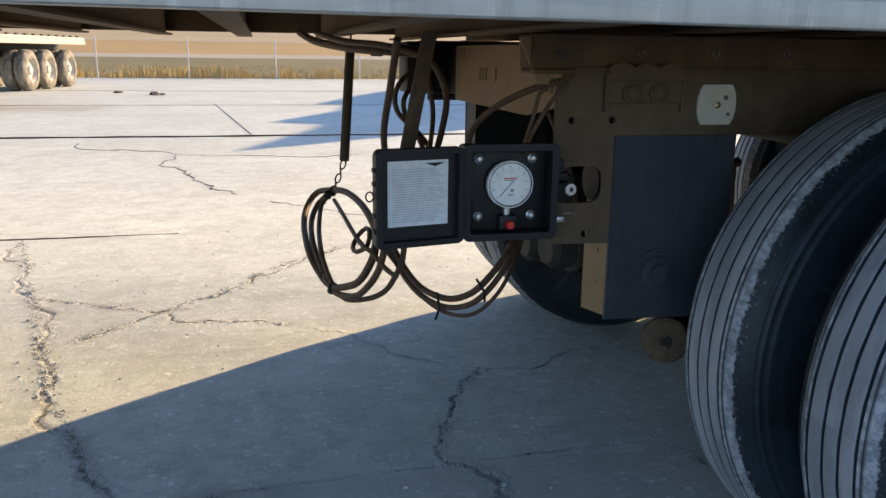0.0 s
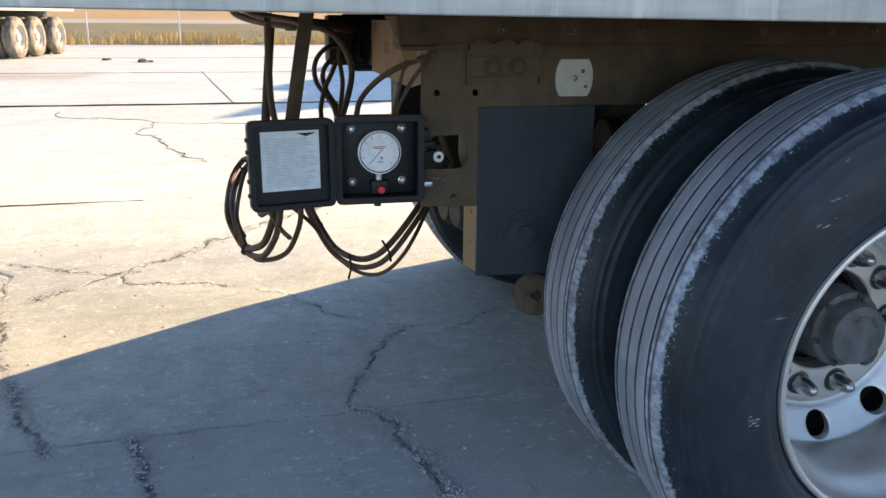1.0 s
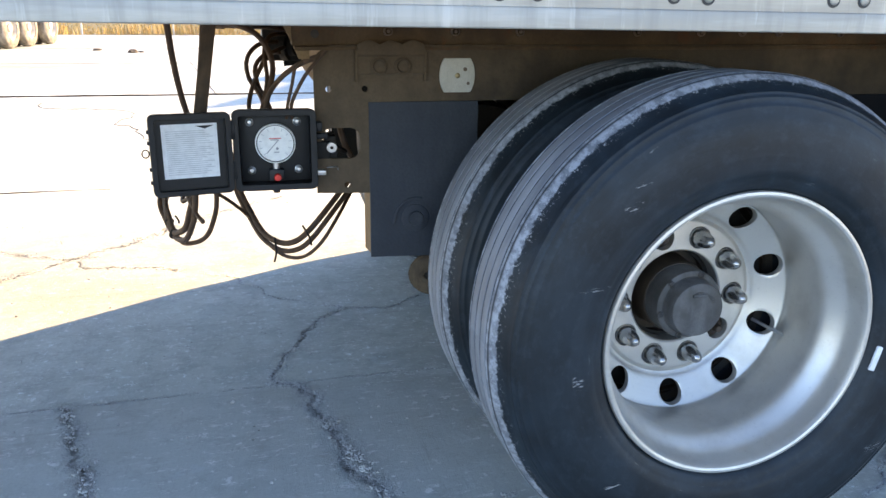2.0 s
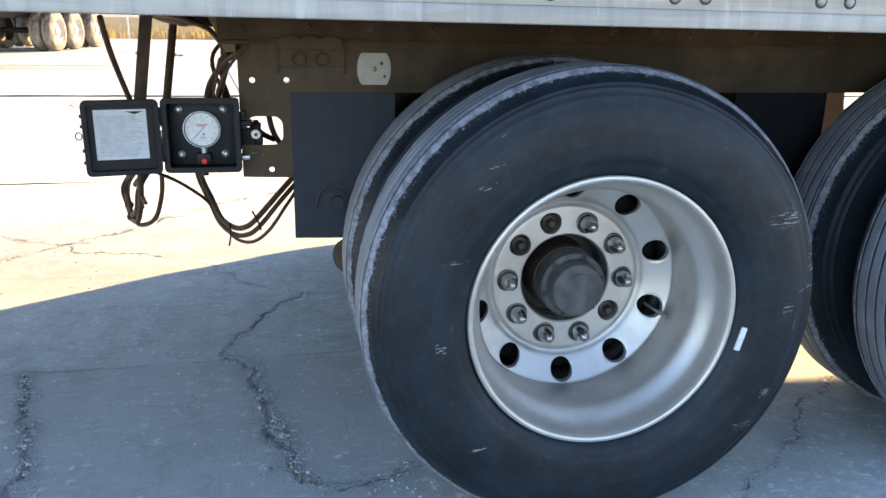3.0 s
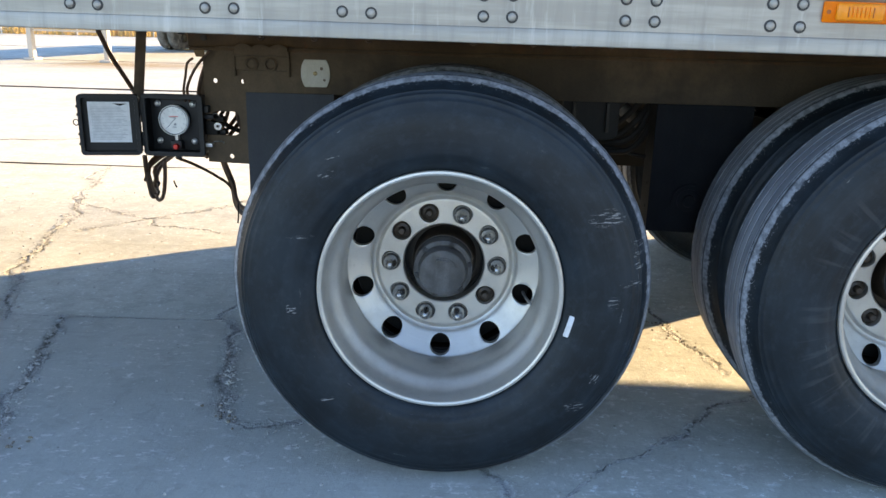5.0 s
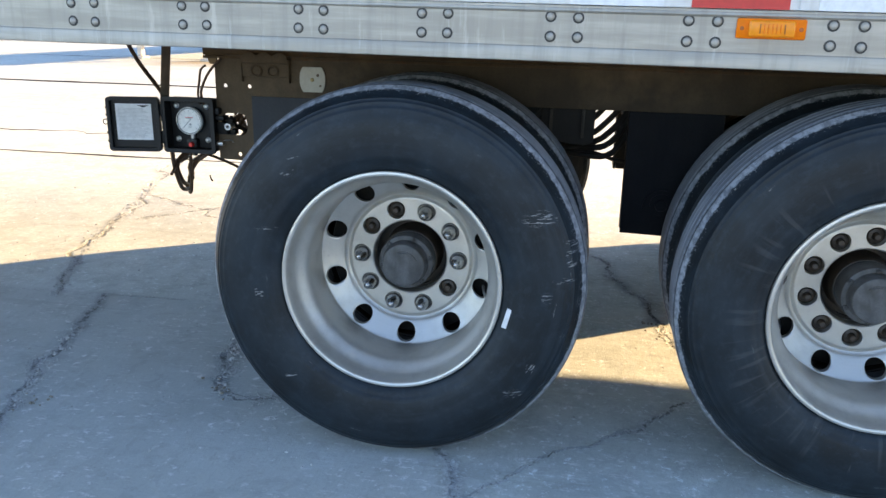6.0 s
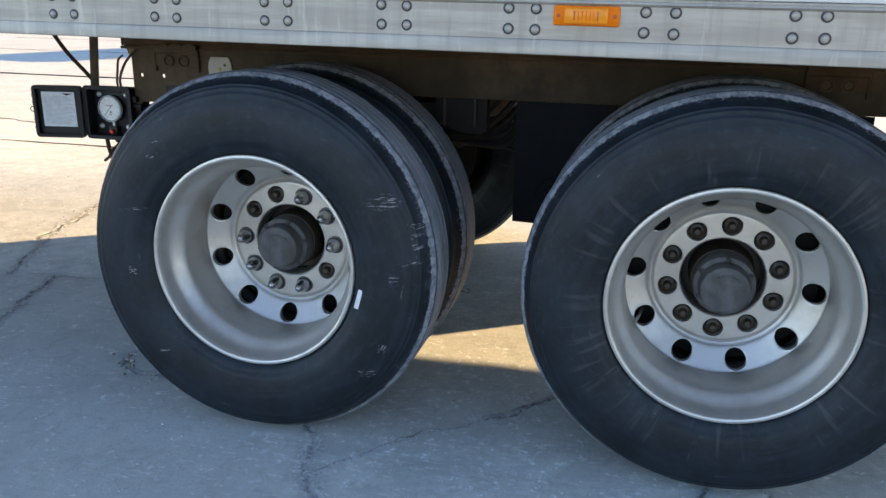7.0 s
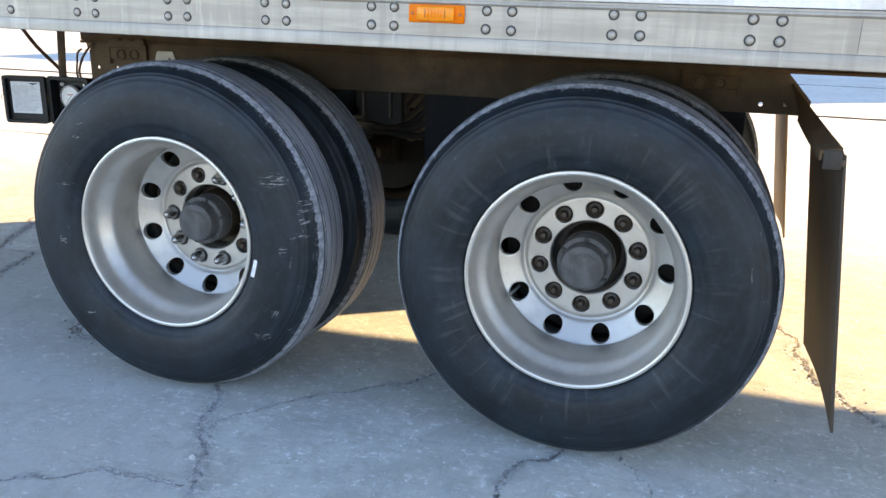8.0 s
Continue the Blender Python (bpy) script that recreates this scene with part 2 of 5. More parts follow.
    c = k.mix(k.math("MULTIPLY", k.math("MULTIPLY", tread, k.math("MAXIMUM", k.math("MAXIMUM", groove, side), 0.05)), dust_scale), c, pale)
    fleck = k.math("MULTIPLY", k.step(k.noise(130, 4, 0.8), 0.58, 0.64), k.math("MULTIPLY", k.step(edge, 0.494, 0.503), side))
    c = k.mix(k.math("MULTIPLY", fleck, 0.6), c, (0.42, 0.42, 0.415))
    h = k.math("ADD", k.math("MULTIPLY", fine, 0.5), ring)
    return k.done(c, k.step(tread, 0, 1, 0.5, 0.62), 0.0, k.bump(h, 0.25, 0.002), 0.32)


def alloy_material(name, base, rough, dirt, metal=0.8):
    k = Mat(name)
    x, y, z = k.xyz()
    big, fine = k.noise(9, 5, 0.6), k.noise(160, 3, 0.6)
    spin = k.noise(26, 3, 0.5, co=k.vec(k.math("SQRT", k.math("ADD", k.math("MULTIPLY", x, x), k.math("MULTIPLY", z, z))), y, 0.0), stretch=(9.0, 3.0, 1.0))
    c = k.mix(k.math("MULTIPLY", k.step(big, 0.45, 0.75), dirt), base, (0.36, 0.33, 0.29))
    c = k.mix(k.math("MULTIPLY", k.step(fine, 0.6, 0.75), 0.3), c, (0.28, 0.26, 0.24))
    r = k.math("ADD", rough - 0.1, k.math("ADD", k.math("MULTIPLY", big, 0.16), k.math("MULTIPLY", spin, 0.1)))
    return k.done(c, r, metal, k.bump(k.math("ADD", spin, k.math("MULTIPLY", fine, 0.3)), 0.08, 0.002))


def rail_material():
    k = Mat("mill_finish_aluminium")
    along = k.noise(5, 5, 0.6, stretch=(0.5, 6.0, 6.0))
    run = k.noise(14, 5, 0.65, stretch=(1.6, 1.0, 0.12))
    spot = k.noise(45, 4, 0.7)
    c = k.mix(k.step(along, 0.4, 0.66), (0.366, 0.336, 0.289), (0.479, 0.442, 0.382))
    c = k.mix(k.math("MULTIPLY", k.step(run, 0.46, 0.68), 0.45), c, (0.273, 0.252, 0.217))
    c = k.mix(k.math("MULTIPLY", k.step(spot, 0.6, 0.72), 0.4), c, (0.412, 0.378, 0.326))
    # chalky oxide that has run down from the rivets
    chalk = k.noise(9, 5, 0.7, stretch=(3.2, 1.0, 0.35))
    c = k.mix(k.math("MULTIPLY", k.step(chalk, 0.56, 0.70), 0.5), c, (0.618, 0.582, 0.520))
    r = k.math("ADD", 0.36, k.math("MULTIPLY", k.math("ADD", run, along), 0.16))
    return k.done(c, r, 0.45, k.bump(k.math("ADD", along, k.math("MULTIPLY", spot, 0.5)), 0.1, 0.002))


CONCRETE = concrete_material()
VERGE = field_material("dry_verge", (0.23, 0.18, 0.075), (0.145, 0.125, 0.055), (0.095, 0.08, 0.036), 0.9)
ROAD = field_material("gravel_road", (0.38, 0.335, 0.265), (0.43, 0.38, 0.31), (0.31, 0.27, 0.21), 0.5)
FIELD = field_material("stubble_field", (0.46, 0.29, 0.105), (0.36, 0.235, 0.09), (0.24, 0.16, 0.06), 0.15)
FALLOW = field_material("pale_fallow_land", (0.40, 0.31, 0.185), (0.34, 0.265, 0.16), (0.27, 0.205, 0.115), 0.1)
TYRE = tyre_material("dusty_black_rubber")
SCRAPED = tyre_material("scraped_black_rubber", 1.0, ((0.384, 0.210, 0.050, 0.024, 0.12), (0.418, 0.004, 0.017, 0.017, 0.1), (0.458, 0.052, 0.034, 0.009, 0.12), (0.388, -0.195, 0.018, 0.016, 0.9), (0.346, -0.272, 0.030, 0.017, 0.1), (0.425, -0.254, 0.016, 0.009, 0.3), (0.470, 0.13, 0.018, 0.06, 0.1), (-0.272, 0.282, 0.024, 0.011, 0.25), (-0.26, 0.323, 0.020, 0.006, 0.25), (-0.336, 0.128, 0.036, 0.006, 0.08), (-0.358, -0.053, 0.014, 0.024, 0.1), (-0.268, -0.286, 0.022, 0.007, 0.2)))
ALLOY = alloy_material("satin_wheel_alloy", (0.592, 0.566, 0.522), 0.38, 0.5, 0.72)
STEEL = alloy_material("bright_nut_steel", (0.40, 0.395, 0.388), 0.2, 0.4, 0.9)
NUTDARK = alloy_material("dull_nut_steel", (0.12, 0.117, 0.113), 0.4, 0.5, 0.8)
RAIL = rail_material()
FRAME = painted("brown_weathered_frame_paint", (0.088, 0.056, 0.032), (0.16, 0.104, 0.06), 0.65, 0.6, rust=(0.13, 0.06, 0.028), spec=0.1, axle_shade=0.4)
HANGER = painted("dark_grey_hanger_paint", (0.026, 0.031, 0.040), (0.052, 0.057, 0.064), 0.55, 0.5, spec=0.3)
HANGERDARK = painted("near_black_hanger_paint", (0.008, 0.009, 0.012), (0.018, 0.019, 0.021), 0.6, 0.5, spec=0.1)
TAN = painted("dusty_tan_painted_steel", (0.27, 0.175, 0.092), (0.20, 0.132, 0.072), 0.65, 0.5, scale=14, spec=0.25)
PLATE = painted("grey_brown_plate_paint", (0.098, 0.069, 0.045), (0.168, 0.12, 0.077), 0.65, 0.6, spec=0.1, axle_shade=0.6)
BOSS = painted("grey_brown_boss_paint", (0.085, 0.060, 0.040), (0.15, 0.107, 0.07), 0.65, 0.6, spec=0.1)
DARK = painted("greasy_black_steel", (0.011, 0.010, 0.009), (0.034, 0.027, 0.021), 0.6, 0.35, spec=0.25)
UNDERSIDE = painted("dusty_brown_floor_boards", (0.12, 0.078, 0.045), (0.19, 0.13, 0.08), 0.8, 0.6, scale=4, spec=0.2)
DUSKY = painted("dusky_tank_paint", (0.040, 0.035, 0.030), (0.085, 0.073, 0.06), 0.6, 0.6, scale=12, spec=0.2)
RUST = painted("flaking_brown_rust", (0.06, 0.043, 0.028), (0.135, 0.095, 0.06), 0.8, 0.7, scale=30, spec=0.2)
DRUM = painted("rusty_brake_iron", (0.11, 0.075, 0.05), (0.20, 0.145, 0.10), 0.7, 0.6)
HUBGREY = painted("dusty_grey_hub_paint", (0.042, 0.040, 0.038), (0.125, 0.126, 0.128), 0.48, 0.9, scale=16)
HUBDARK = painted("oily_dark_hub", (0.026, 0.018, 0.012), (0.075, 0.047, 0.029), 0.42, 0.6, scale=25)
STRAP = painted("dusty_brown_strap_rubber", (0.062, 0.038, 0.022), (0.135, 0.088, 0.053), 0.7, 0.7, scale=30)
RUBBER = painted("dusty_hose_rubber", (0.058, 0.030, 0.017), (0.165, 0.092, 0.048), 0.65, 0.6, scale=35)
FLAP = painted("dusty_mud_flap_rubber", (0.040, 0.030, 0.022), (0.095, 0.066, 0.044), 0.7, 0.7, scale=12)
CASE = plain("black_moulded_plastic", (0.011, 0.0115, 0.013), 0.5, 0.0, 0.35)
PAPER = plain("printed_white_paper", (0.74, 0.75, 0.76), 0.65)
INK = plain("grey_print", (0.30, 0.31, 0.33), 0.7)
FAINT = plain("faint_print", (0.50, 0.51, 0.53), 0.7)
DIALW = plain("white_dial", (0.82, 0.82, 0.80), 0.35)
RED = plain("red_plastic", (0.70, 0.03, 0.02), 0.4)
AMBER = plain("amber_lens", (0.95, 0.20, 0.003), 0.35, 0.0, 0.15)
LENS = plain("ribbed_amber_lens", (1.0, 0.29, 0.008), 0.15, 0.0, 0.4)
AMBERD = plain("deep_amber", (0.45, 0.10, 0.01), 0.35)
IVORY = painted("ivory_plate", (0.52, 0.49, 0.42), (0.38, 0.34, 0.27), 0.55, 0.5, scale=22)
WHITE = painted("white_trailer_skin", (0.78, 0.78, 0.77), (0.62, 0.61, 0.58), 0.35, 0.4, scale=3)
TAPER = plain("red_reflective_tape", (0.62, 0.03, 0.03), 0.3)
TAPEW = plain("white_reflective_tape", (0.80, 0.80, 0.80), 0.3)
BRASS = plain("old_brass", (0.42, 0.33, 0.18), 0.35, 0.9)
ZINC = plain("zinc_plated_steel", (0.55, 0.55, 0.55), 0.35, 0.85)
GALV = plain("galvanised_fence_steel", (0.62, 0.56, 0.48), 0.6, 0.0)
WIRE = plain("dull_fence_wire", (0.40, 0.35, 0.27), 0.7)
DUSTY_TYRE = painted("dust_covered_rubber", (0.10, 0.09, 0.075), (0.36, 0.33, 0.28), 0.9, 0.9, scale=6)
DUSTY_RIM = painted("dust_covered_wheel", (0.52, 0.49, 0.44), (0.40, 0.37, 0.32), 0.8, 0.8, scale=9)
WOODT = plain("timber_deck", (0.36, 0.34, 0.31), 0.7)
GRASS = field_material("dry_grass", (0.58, 0.38, 0.12), (0.42, 0.30, 0.10), (0.24, 0.19, 0.07), 3.0)
SEAM = painted("joint_dirt", (0.035, 0.028, 0.021), (0.09, 0.072, 0.052), 0.9, 0.5, scale=6)
STONE = painted("pale_pebble", (0.40, 0.40, 0.39), (0.62, 0.62, 0.61), 0.8, 0.8, scale=40)
CLOD = painted("dark_dirt_clod", (0.19, 0.16, 0.12), (0.44, 0.39, 0.32), 0.9, 0.7, scale=70)
CRUMB = painted("broken_concrete_crumb", (0.36, 0.365, 0.355), (0.68, 0.70, 0.69), 0.9, 0.8, scale=60)
DEBRIS = painted("dark_debris", (0.07, 0.06, 0.05), (0.14, 0.11, 0.08), 0.8, 0.6)


# ---- mesh helpers ----
def finish(me, material, sharp=35):
    if material is not None and not me.materials:
        me.materials.append(material)
    if len(me.polygons):
        me.polygons.foreach_set("use_smooth", np.ones(len(me.polygons), dtype=bool))
        me.set_sharp_from_angle(angle=radians(sharp))
    return me


def to_mesh(name, bm, material, sharp=35):
    me = bpy.data.meshes.new(name)
    bmesh.ops.recalc_face_normals(bm, faces=bm.faces)
    bm.to_mesh(me)
    bm.free()
    return finish(me, material, sharp)


def part(name, bm, material, parent=None, label="", m=None):
    """Links a bmesh or a mesh as one object under a thing or a part."""
    me = bm if isinstance(bm, bpy.types.Mesh) else to_mesh(name, bm, material)
    ob = new(name, me)
    ob.parent = parent
    if m is not None:
        ob.matrix_local = m
    return tagged(ob, label)


def thing(name, label, category, m=None, group="", kind=""):
    ob = new(name)
    ob.empty_display_size = 0.1
    if m is not None:
        ob.matrix_local = m
    return tagged(ob, label, category, group, kind)


def add_box(bm, x0, x1, y0, y1, z0, z1, bevel=0.0, seg=2):
    b = bmesh.new()
    bmesh.ops.create_cube(b, size=1.0)
    bmesh.ops.transform(b, matrix=Matrix.Translation(((x0 + x1) / 2, (y0 + y1) / 2, (z0 + z1) / 2)) @ Matrix.Diagonal((x1 - x0, y1 - y0, z1 - z0, 1)), verts=b.verts)
    if bevel:
        bmesh.ops.bevel(b, geom=list(b.edges), offset=bevel, segments=seg, affect="EDGES", profile=0.5)
    join(bm, b)
    return bm


def join(bm, other, m=None):
    """Adds the geometry of another bmesh, and frees it."""
    if m is not None:
        bmesh.ops.transform(other, matrix=m, verts=other.verts)
    made = [bm.verts.new(v.co) for v in other.verts]
    other.verts.index_update()
    for f in other.faces:
        try:
            bm.faces.new([made[v.index] for v in f.verts])
        except ValueError:
            pass
    other.free()
    return bm


def box(*args, **kw):
    return add_box(bmesh.new(), *args, **kw)


def lathe(profile, seg=96, close=False, a0=0.0):
    """Turns (radius, y) points about the Y axis."""
    bm = bmesh.new()
    rings = []
    for r, y in profile:
        if r < 1e-5:
            rings.append([bm.verts.new((0, y, 0))] * seg)
        else:
            rings.append([bm.verts.new((r * math.cos(a0 + 2 * math.pi * i / seg), y, r * math.sin(a0 + 2 * math.pi * i / seg))) for i in range(seg)])
    pairs = list(zip(rings, rings[1:])) + ([(rings[-1], rings[0])] if close else [])
    for a, b in pairs:
        for i in range(seg):
            j = (i + 1) % seg
            vs = []
            for v in (a[i], a[j], b[j], b[i]):
                if v not in vs:
                    vs.append(v)
            if len(vs) > 2:
                bm.faces.new(vs)
    return bm


def smooth_line(points, step=0.02):
    """A Catmull-Rom line through points."""
    p = [Vector(q) for q in points]
    p = [2 * p[0] - p[1]] + p + [2 * p[-1] - p[-2]]
    out = []
    for a, b, c, d in zip(p, p[1:], p[2:], p[3:]):
        n = max(2, int((c - b).length / step))
        for i in range(n):
            t = i / n
            out.append(0.5 * (2 * b + (c - a) * t + (2 * a - 5 * b + 4 * c - d) * t * t + (3 * b - a - 3 * c + d) * t ** 3))
    out.append(p[-2])
    return out


def tube(points, radius, n=10, step=0.02, straight=False):
    """A round tube along a smooth line, with closed ends."""
    line = [Vector(q) for q in points] if straight else smooth_line(points, step)
    bm = bmesh.new()
    side = None
    rings = []
    for i, q in enumerate(line):
        d = (line[min(i + 1, len(line) - 1)] - line[max(i - 1, 0)]).normalized()
        if side is None:
            side = d.orthogonal().normalized()
        side = (side - side.dot(d) * d).normalized()
        up = d.cross(side)
        rings.append([bm.verts.new(q + radius * (math.cos(2 * math.pi * k / n) * side + math.sin(2 * math.pi * k / n) * up)) for k in range(n)])
    for a, b in zip(rings, rings[1:]):
        for k in range(n):
            bm.faces.new((a[k], a[(k + 1) % n], b[(k + 1) % n], b[k]))
    bm.faces.new(rings[0][::-1])
    bm.faces.new(rings[-1])
    return bm


def circle(cx, cy, r, n=20):
    return [(cx + r * math.cos(2 * math.pi * i / n), cy + r * math.sin(2 * math.pi * i / n)) for i in range(n)]


def rounded(x0, x1, y0, y1, r, n=5):
    out = []
    for cx, cy, a in ((x1 - r, y1 - r, 0), (x0 + r, y1 - r, 90), (x0 + r, y0 + r, 180), (x1 - r, y0 + r, 270)):
        out += [(cx + r * math.cos(radians(a + 90 * i / n)), cy + r * math.sin(radians(a + 90 * i / n))) for i in range(n + 1)]
    return out


def plate(name, outline, holes, thick, m, material, bevel=0.001):
    """A flat plate with holes: drawn in x and y, thick along z, then moved by m."""
    cu = bpy.data.curves.new(name, "CURVE")
    cu.dimensions, cu.fill_mode, cu.extrude, cu.bevel_depth, cu.bevel_resolution = "2D", "BOTH", max(thick / 2 - bevel, 0.0002), bevel, 1
    for loop in [outline, *holes]:
        s = cu.splines.new("POLY")
        s.points.add(len(loop) - 1)
        for q, xy in zip(s.points, loop):
            q.co = (*xy, 0, 1)
        s.use_cyclic_u = True
    ob = new("shape", cu)
    me = bpy.data.meshes.new_from_object(ob.evaluated_get(bpy.context.evaluated_depsgraph_get()))
    bpy.data.objects.remove(ob)
    bpy.data.curves.remove(cu)
    me.name = name
    me.transform(m)
    me.materials.clear()
    return finish(me, material, 40)


# a plate drawn in world x and z, standing in a plane of constant y
def upright(y):
    return Matrix(((1, 0, 0, 0), (0, 0, -1, y), (0, 1, 0, 0), (0, 0, 0, 1)))


# a plate drawn in world y and z, standing in a plane of constant x
def crosswise(x):
    return Matrix(((0, 0, 1, x), (1, 0, 0, 0), (0, 1, 0, 0), (0, 0, 0, 1)))


def holed_ring(bm, r0, y0, r1, y1, rc, rh, count, a0, depth, na=16, nr=8):
    """A turned ring between two radii, with a circle of round holes that go depth deep."""
    half = math.pi / count

    def at(a, r, deep=0.0):
        t = (r - r0) / (r1 - r0)
        return (r * math.cos(a), y0 + (y1 - y0) * t + deep, r * math.sin(a))

    square = [(-1 + 2 * i / na, -1) for i in range(na)] + [(1, -1 + 2 * i / nr) for i in range(nr)] + [(1 - 2 * i / na, 1) for i in range(na)] + [(-1, 1 - 2 * i / nr) for i in range(nr)]
    for k in range(count):
        mid = a0 + 2 * math.pi * k / count
        loops = [[] for _ in range(7)]
        for u, v in square:
            r = r1 if v > 0.999 else r0 if v < -0.999 else r0 + (r1 - r0) * (v + 1) / 2
            w = math.atan2(r - rc, u * half * rc)
            hx, hy = rh * math.cos(w), rh * math.sin(w)
            ex, ey = u * half * rc, r - rc
            loops[0].append(bm.verts.new(at(mid + ex / rc, rc + ey)))
            for n, f in enumerate((0.7, 0.4, 0.18, 0.06)):
                loops[1 + n].append(bm.verts.new(at(mid + (hx * (1 - f) + ex * f) / rc, rc + hy * (1 - f) + ey * f)))
            loops[5].append(bm.verts.new(at(mid + hx / rc, rc + hy, 0.0012)))
            loops[6].append(bm.verts.new(at(mid + hx / rc, rc + hy, depth)))
        n = len(square)
        for a, b in zip(loops, loops[1:]):
            for i in range(n):
                j = (i + 1) % n
                bm.faces.new((a[i], a[j], b[j], b[i]))
    return bm


def nut(bm, x, y, z, r, h, dome=True):
    """A hexagon nut on a washer, with a rounded cap, standing out along -Y."""
    b = lathe([(r * 1.32, 0), (r * 1.32, -0.005), (r * 1.05, -0.006)], 20)
    hexa = lathe([(r * 1.1, -0.004), (r * 1.1, -h * 0.55), (r * 0.95, -h * 0.62)], 6)
    cap = lathe([(r * 0.9, -h * 0.55), (r * 0.86, -h * 0.75), (r * 0.62, -h * 0.93), (0.0, -h)] if dome else [(r * 0.5, -h * 0.5), (r * 0.5, -h * 0.9), (0, -h * 0.9)], 14)
    m = Matrix.Translation((x, y, z))
    for q in (b, hexa, cap):
        join(bm, q, m)
    return bm


# ---- the ground: one sheet, fine where the camera passes ----
CRACKS = [
    (1.5, [(-2.7, 3.95), (-2.52, 3.37), (-2.35, 2.78), (-2.18, 2.2), (-2.05, 1.76), (-1.86, 1.28), (-1.7, 0.95)]),
    (1.0, [(-2.35, 2.78), (-2.09, 2.64), (-1.8, 2.49), (-1.67, 2.51)]),
    (1.2, [(-2.05, 2.2), (-1.8, 2.46), (-1.54, 2.72), (-1.41, 2.97), (-1.15, 3.29), (-0.8, 3.6)]),
    (1.0, [(-1.75, 2.45), (-1.68, 2.33), (-1.5, 2.31), (-1.27, 2.23)]),
    (0.5, [(-1.19, 2.19), (-1.0, 1.98), (-0.79, 1.74), (-0.63, 1.66)]),
    (1.0, [(-0.63, 1.66), (-0.74, 1.49), (-0.81, 1.32), (-0.88, 1.03)]),
    (0.35, [(-3.3, 0.97), (-0.89, 1.02), (0.3, 1.055)]),
    (1.6, [(-0.88, 1.03), (-0.78, 0.93), (-0.74, 0.68), (-0.65, 0.41), (-0.63, 0.28)]),
    (0.8, [(-0.63, 0.28), (-0.54, 0.23), (-0.35, 0.31)]),
    (1.4, [(-1.5, 0.99), (-1.42, 0.75), (-1.34, 0.5), (-1.26, 0.25), (-1.18, -0.04), (-1.2, -0.7)]),
    (0.5, [(-0.63, 1.62), (-0.47, 1.59), (-0.25, 1.74), (0.1, 1.7)]),
    (0.6, [(-0.27, 1.12), (-0.21, 0.95), (-0.19, 0.78), (-0.08, 0.55)]),
    (1.3, [(0.5, 2.5), (0.64, 1.97), (0.71, 1.64), (0.86, 1.02), (0.95, 0.73)]),
    (0.9, [(1.05, 0.63), (0.86, 0.5), (0.73, 0.34), (0.64, 0.24)]),
    (0.4, [(0.64, 0.24), (0.6, 0.212), (0.48, 0.118), (0.39, 0.02), (0.335, -0.065), (0.27, -0.17)]),
    (1.3, [(0.13, 0.06), (0.217, -0.123), (0.344, -0.353), (0.41, -0.47)]),
    (0.7, [(-0.1, -0.6), (0.02, -0.54), (0.24, -0.45), (0.41, -0.47)]),
    (0.9, [(1.256, 0.056), (1.15, -0.06), (1.13, -0.17), (1.25, -0.5)]),
    (0.6, [(1.39, 0.12), (1.46, 0.02), (1.52, -0.12)]),
    (1.3, [(1.92, 1.32), (1.97, 0.99), (2.01, 0.77), (2.15, 0.54), (2.5, 0.4)]),
    (0.7, [(-2.32, 7.68), (-2.1, 6.83), (-1.71, 5.52)]),
]
JOINTS = [
    (0.8, [(-9.0, 3.95), (-1.85, 3.975)]), (2.6, [(-30.0, 9.75), (-0.86, 9.63), (9.0, 9.5)]), (1.2, [(-30.0, 15.9), (9.0, 15.5)]),
    (0.8, [(-2.28, 16.05), (-1.46, 9.6)]), (1.0, [(-20.0, 21.5), (9.0, 21.2)]),
]


def jagged(points, amount, rng, rounds=4):
    """Breaks a line up by midpoints moved at random."""
    p = [np.array(q, float) for q in points]
    for _ in range(rounds):
        out = [p[0]]
        for a, b in zip(p, p[1:]):
            d = b - a
            mid = (a + b) / 2 + np.array((-d[1], d[0])) * rng.uniform(-amount, amount)
            out += [mid, b]
        p = out
    return p


def grid_lines(lo, hi, cell, reach):
    """Fine lines between lo and hi, then ever wider ones to the reach."""
    out = list(np.arange(lo, hi + cell / 2, cell))
    step, at = cell, out[-1]
    while at < reach[1]:
        step *= 1.16
        at += step
        out.append(at)
    step, at = cell, out[0]
    while at > reach[0]:
        step *= 1.16
        at -= step
        out.insert(0, at)
    return np.array(out)


def rise(y):
    """Height of the land: a flat yard, then a bank up to a road and a field."""
    return np.interp(y, [32.0, 40.0, 56.0, 68.0, 80.0, 130.0, 400.0, 5000.0], [0.0, 0.02, 0.42, 0.95, 1.6, 4.6, 18.0, 110.0])


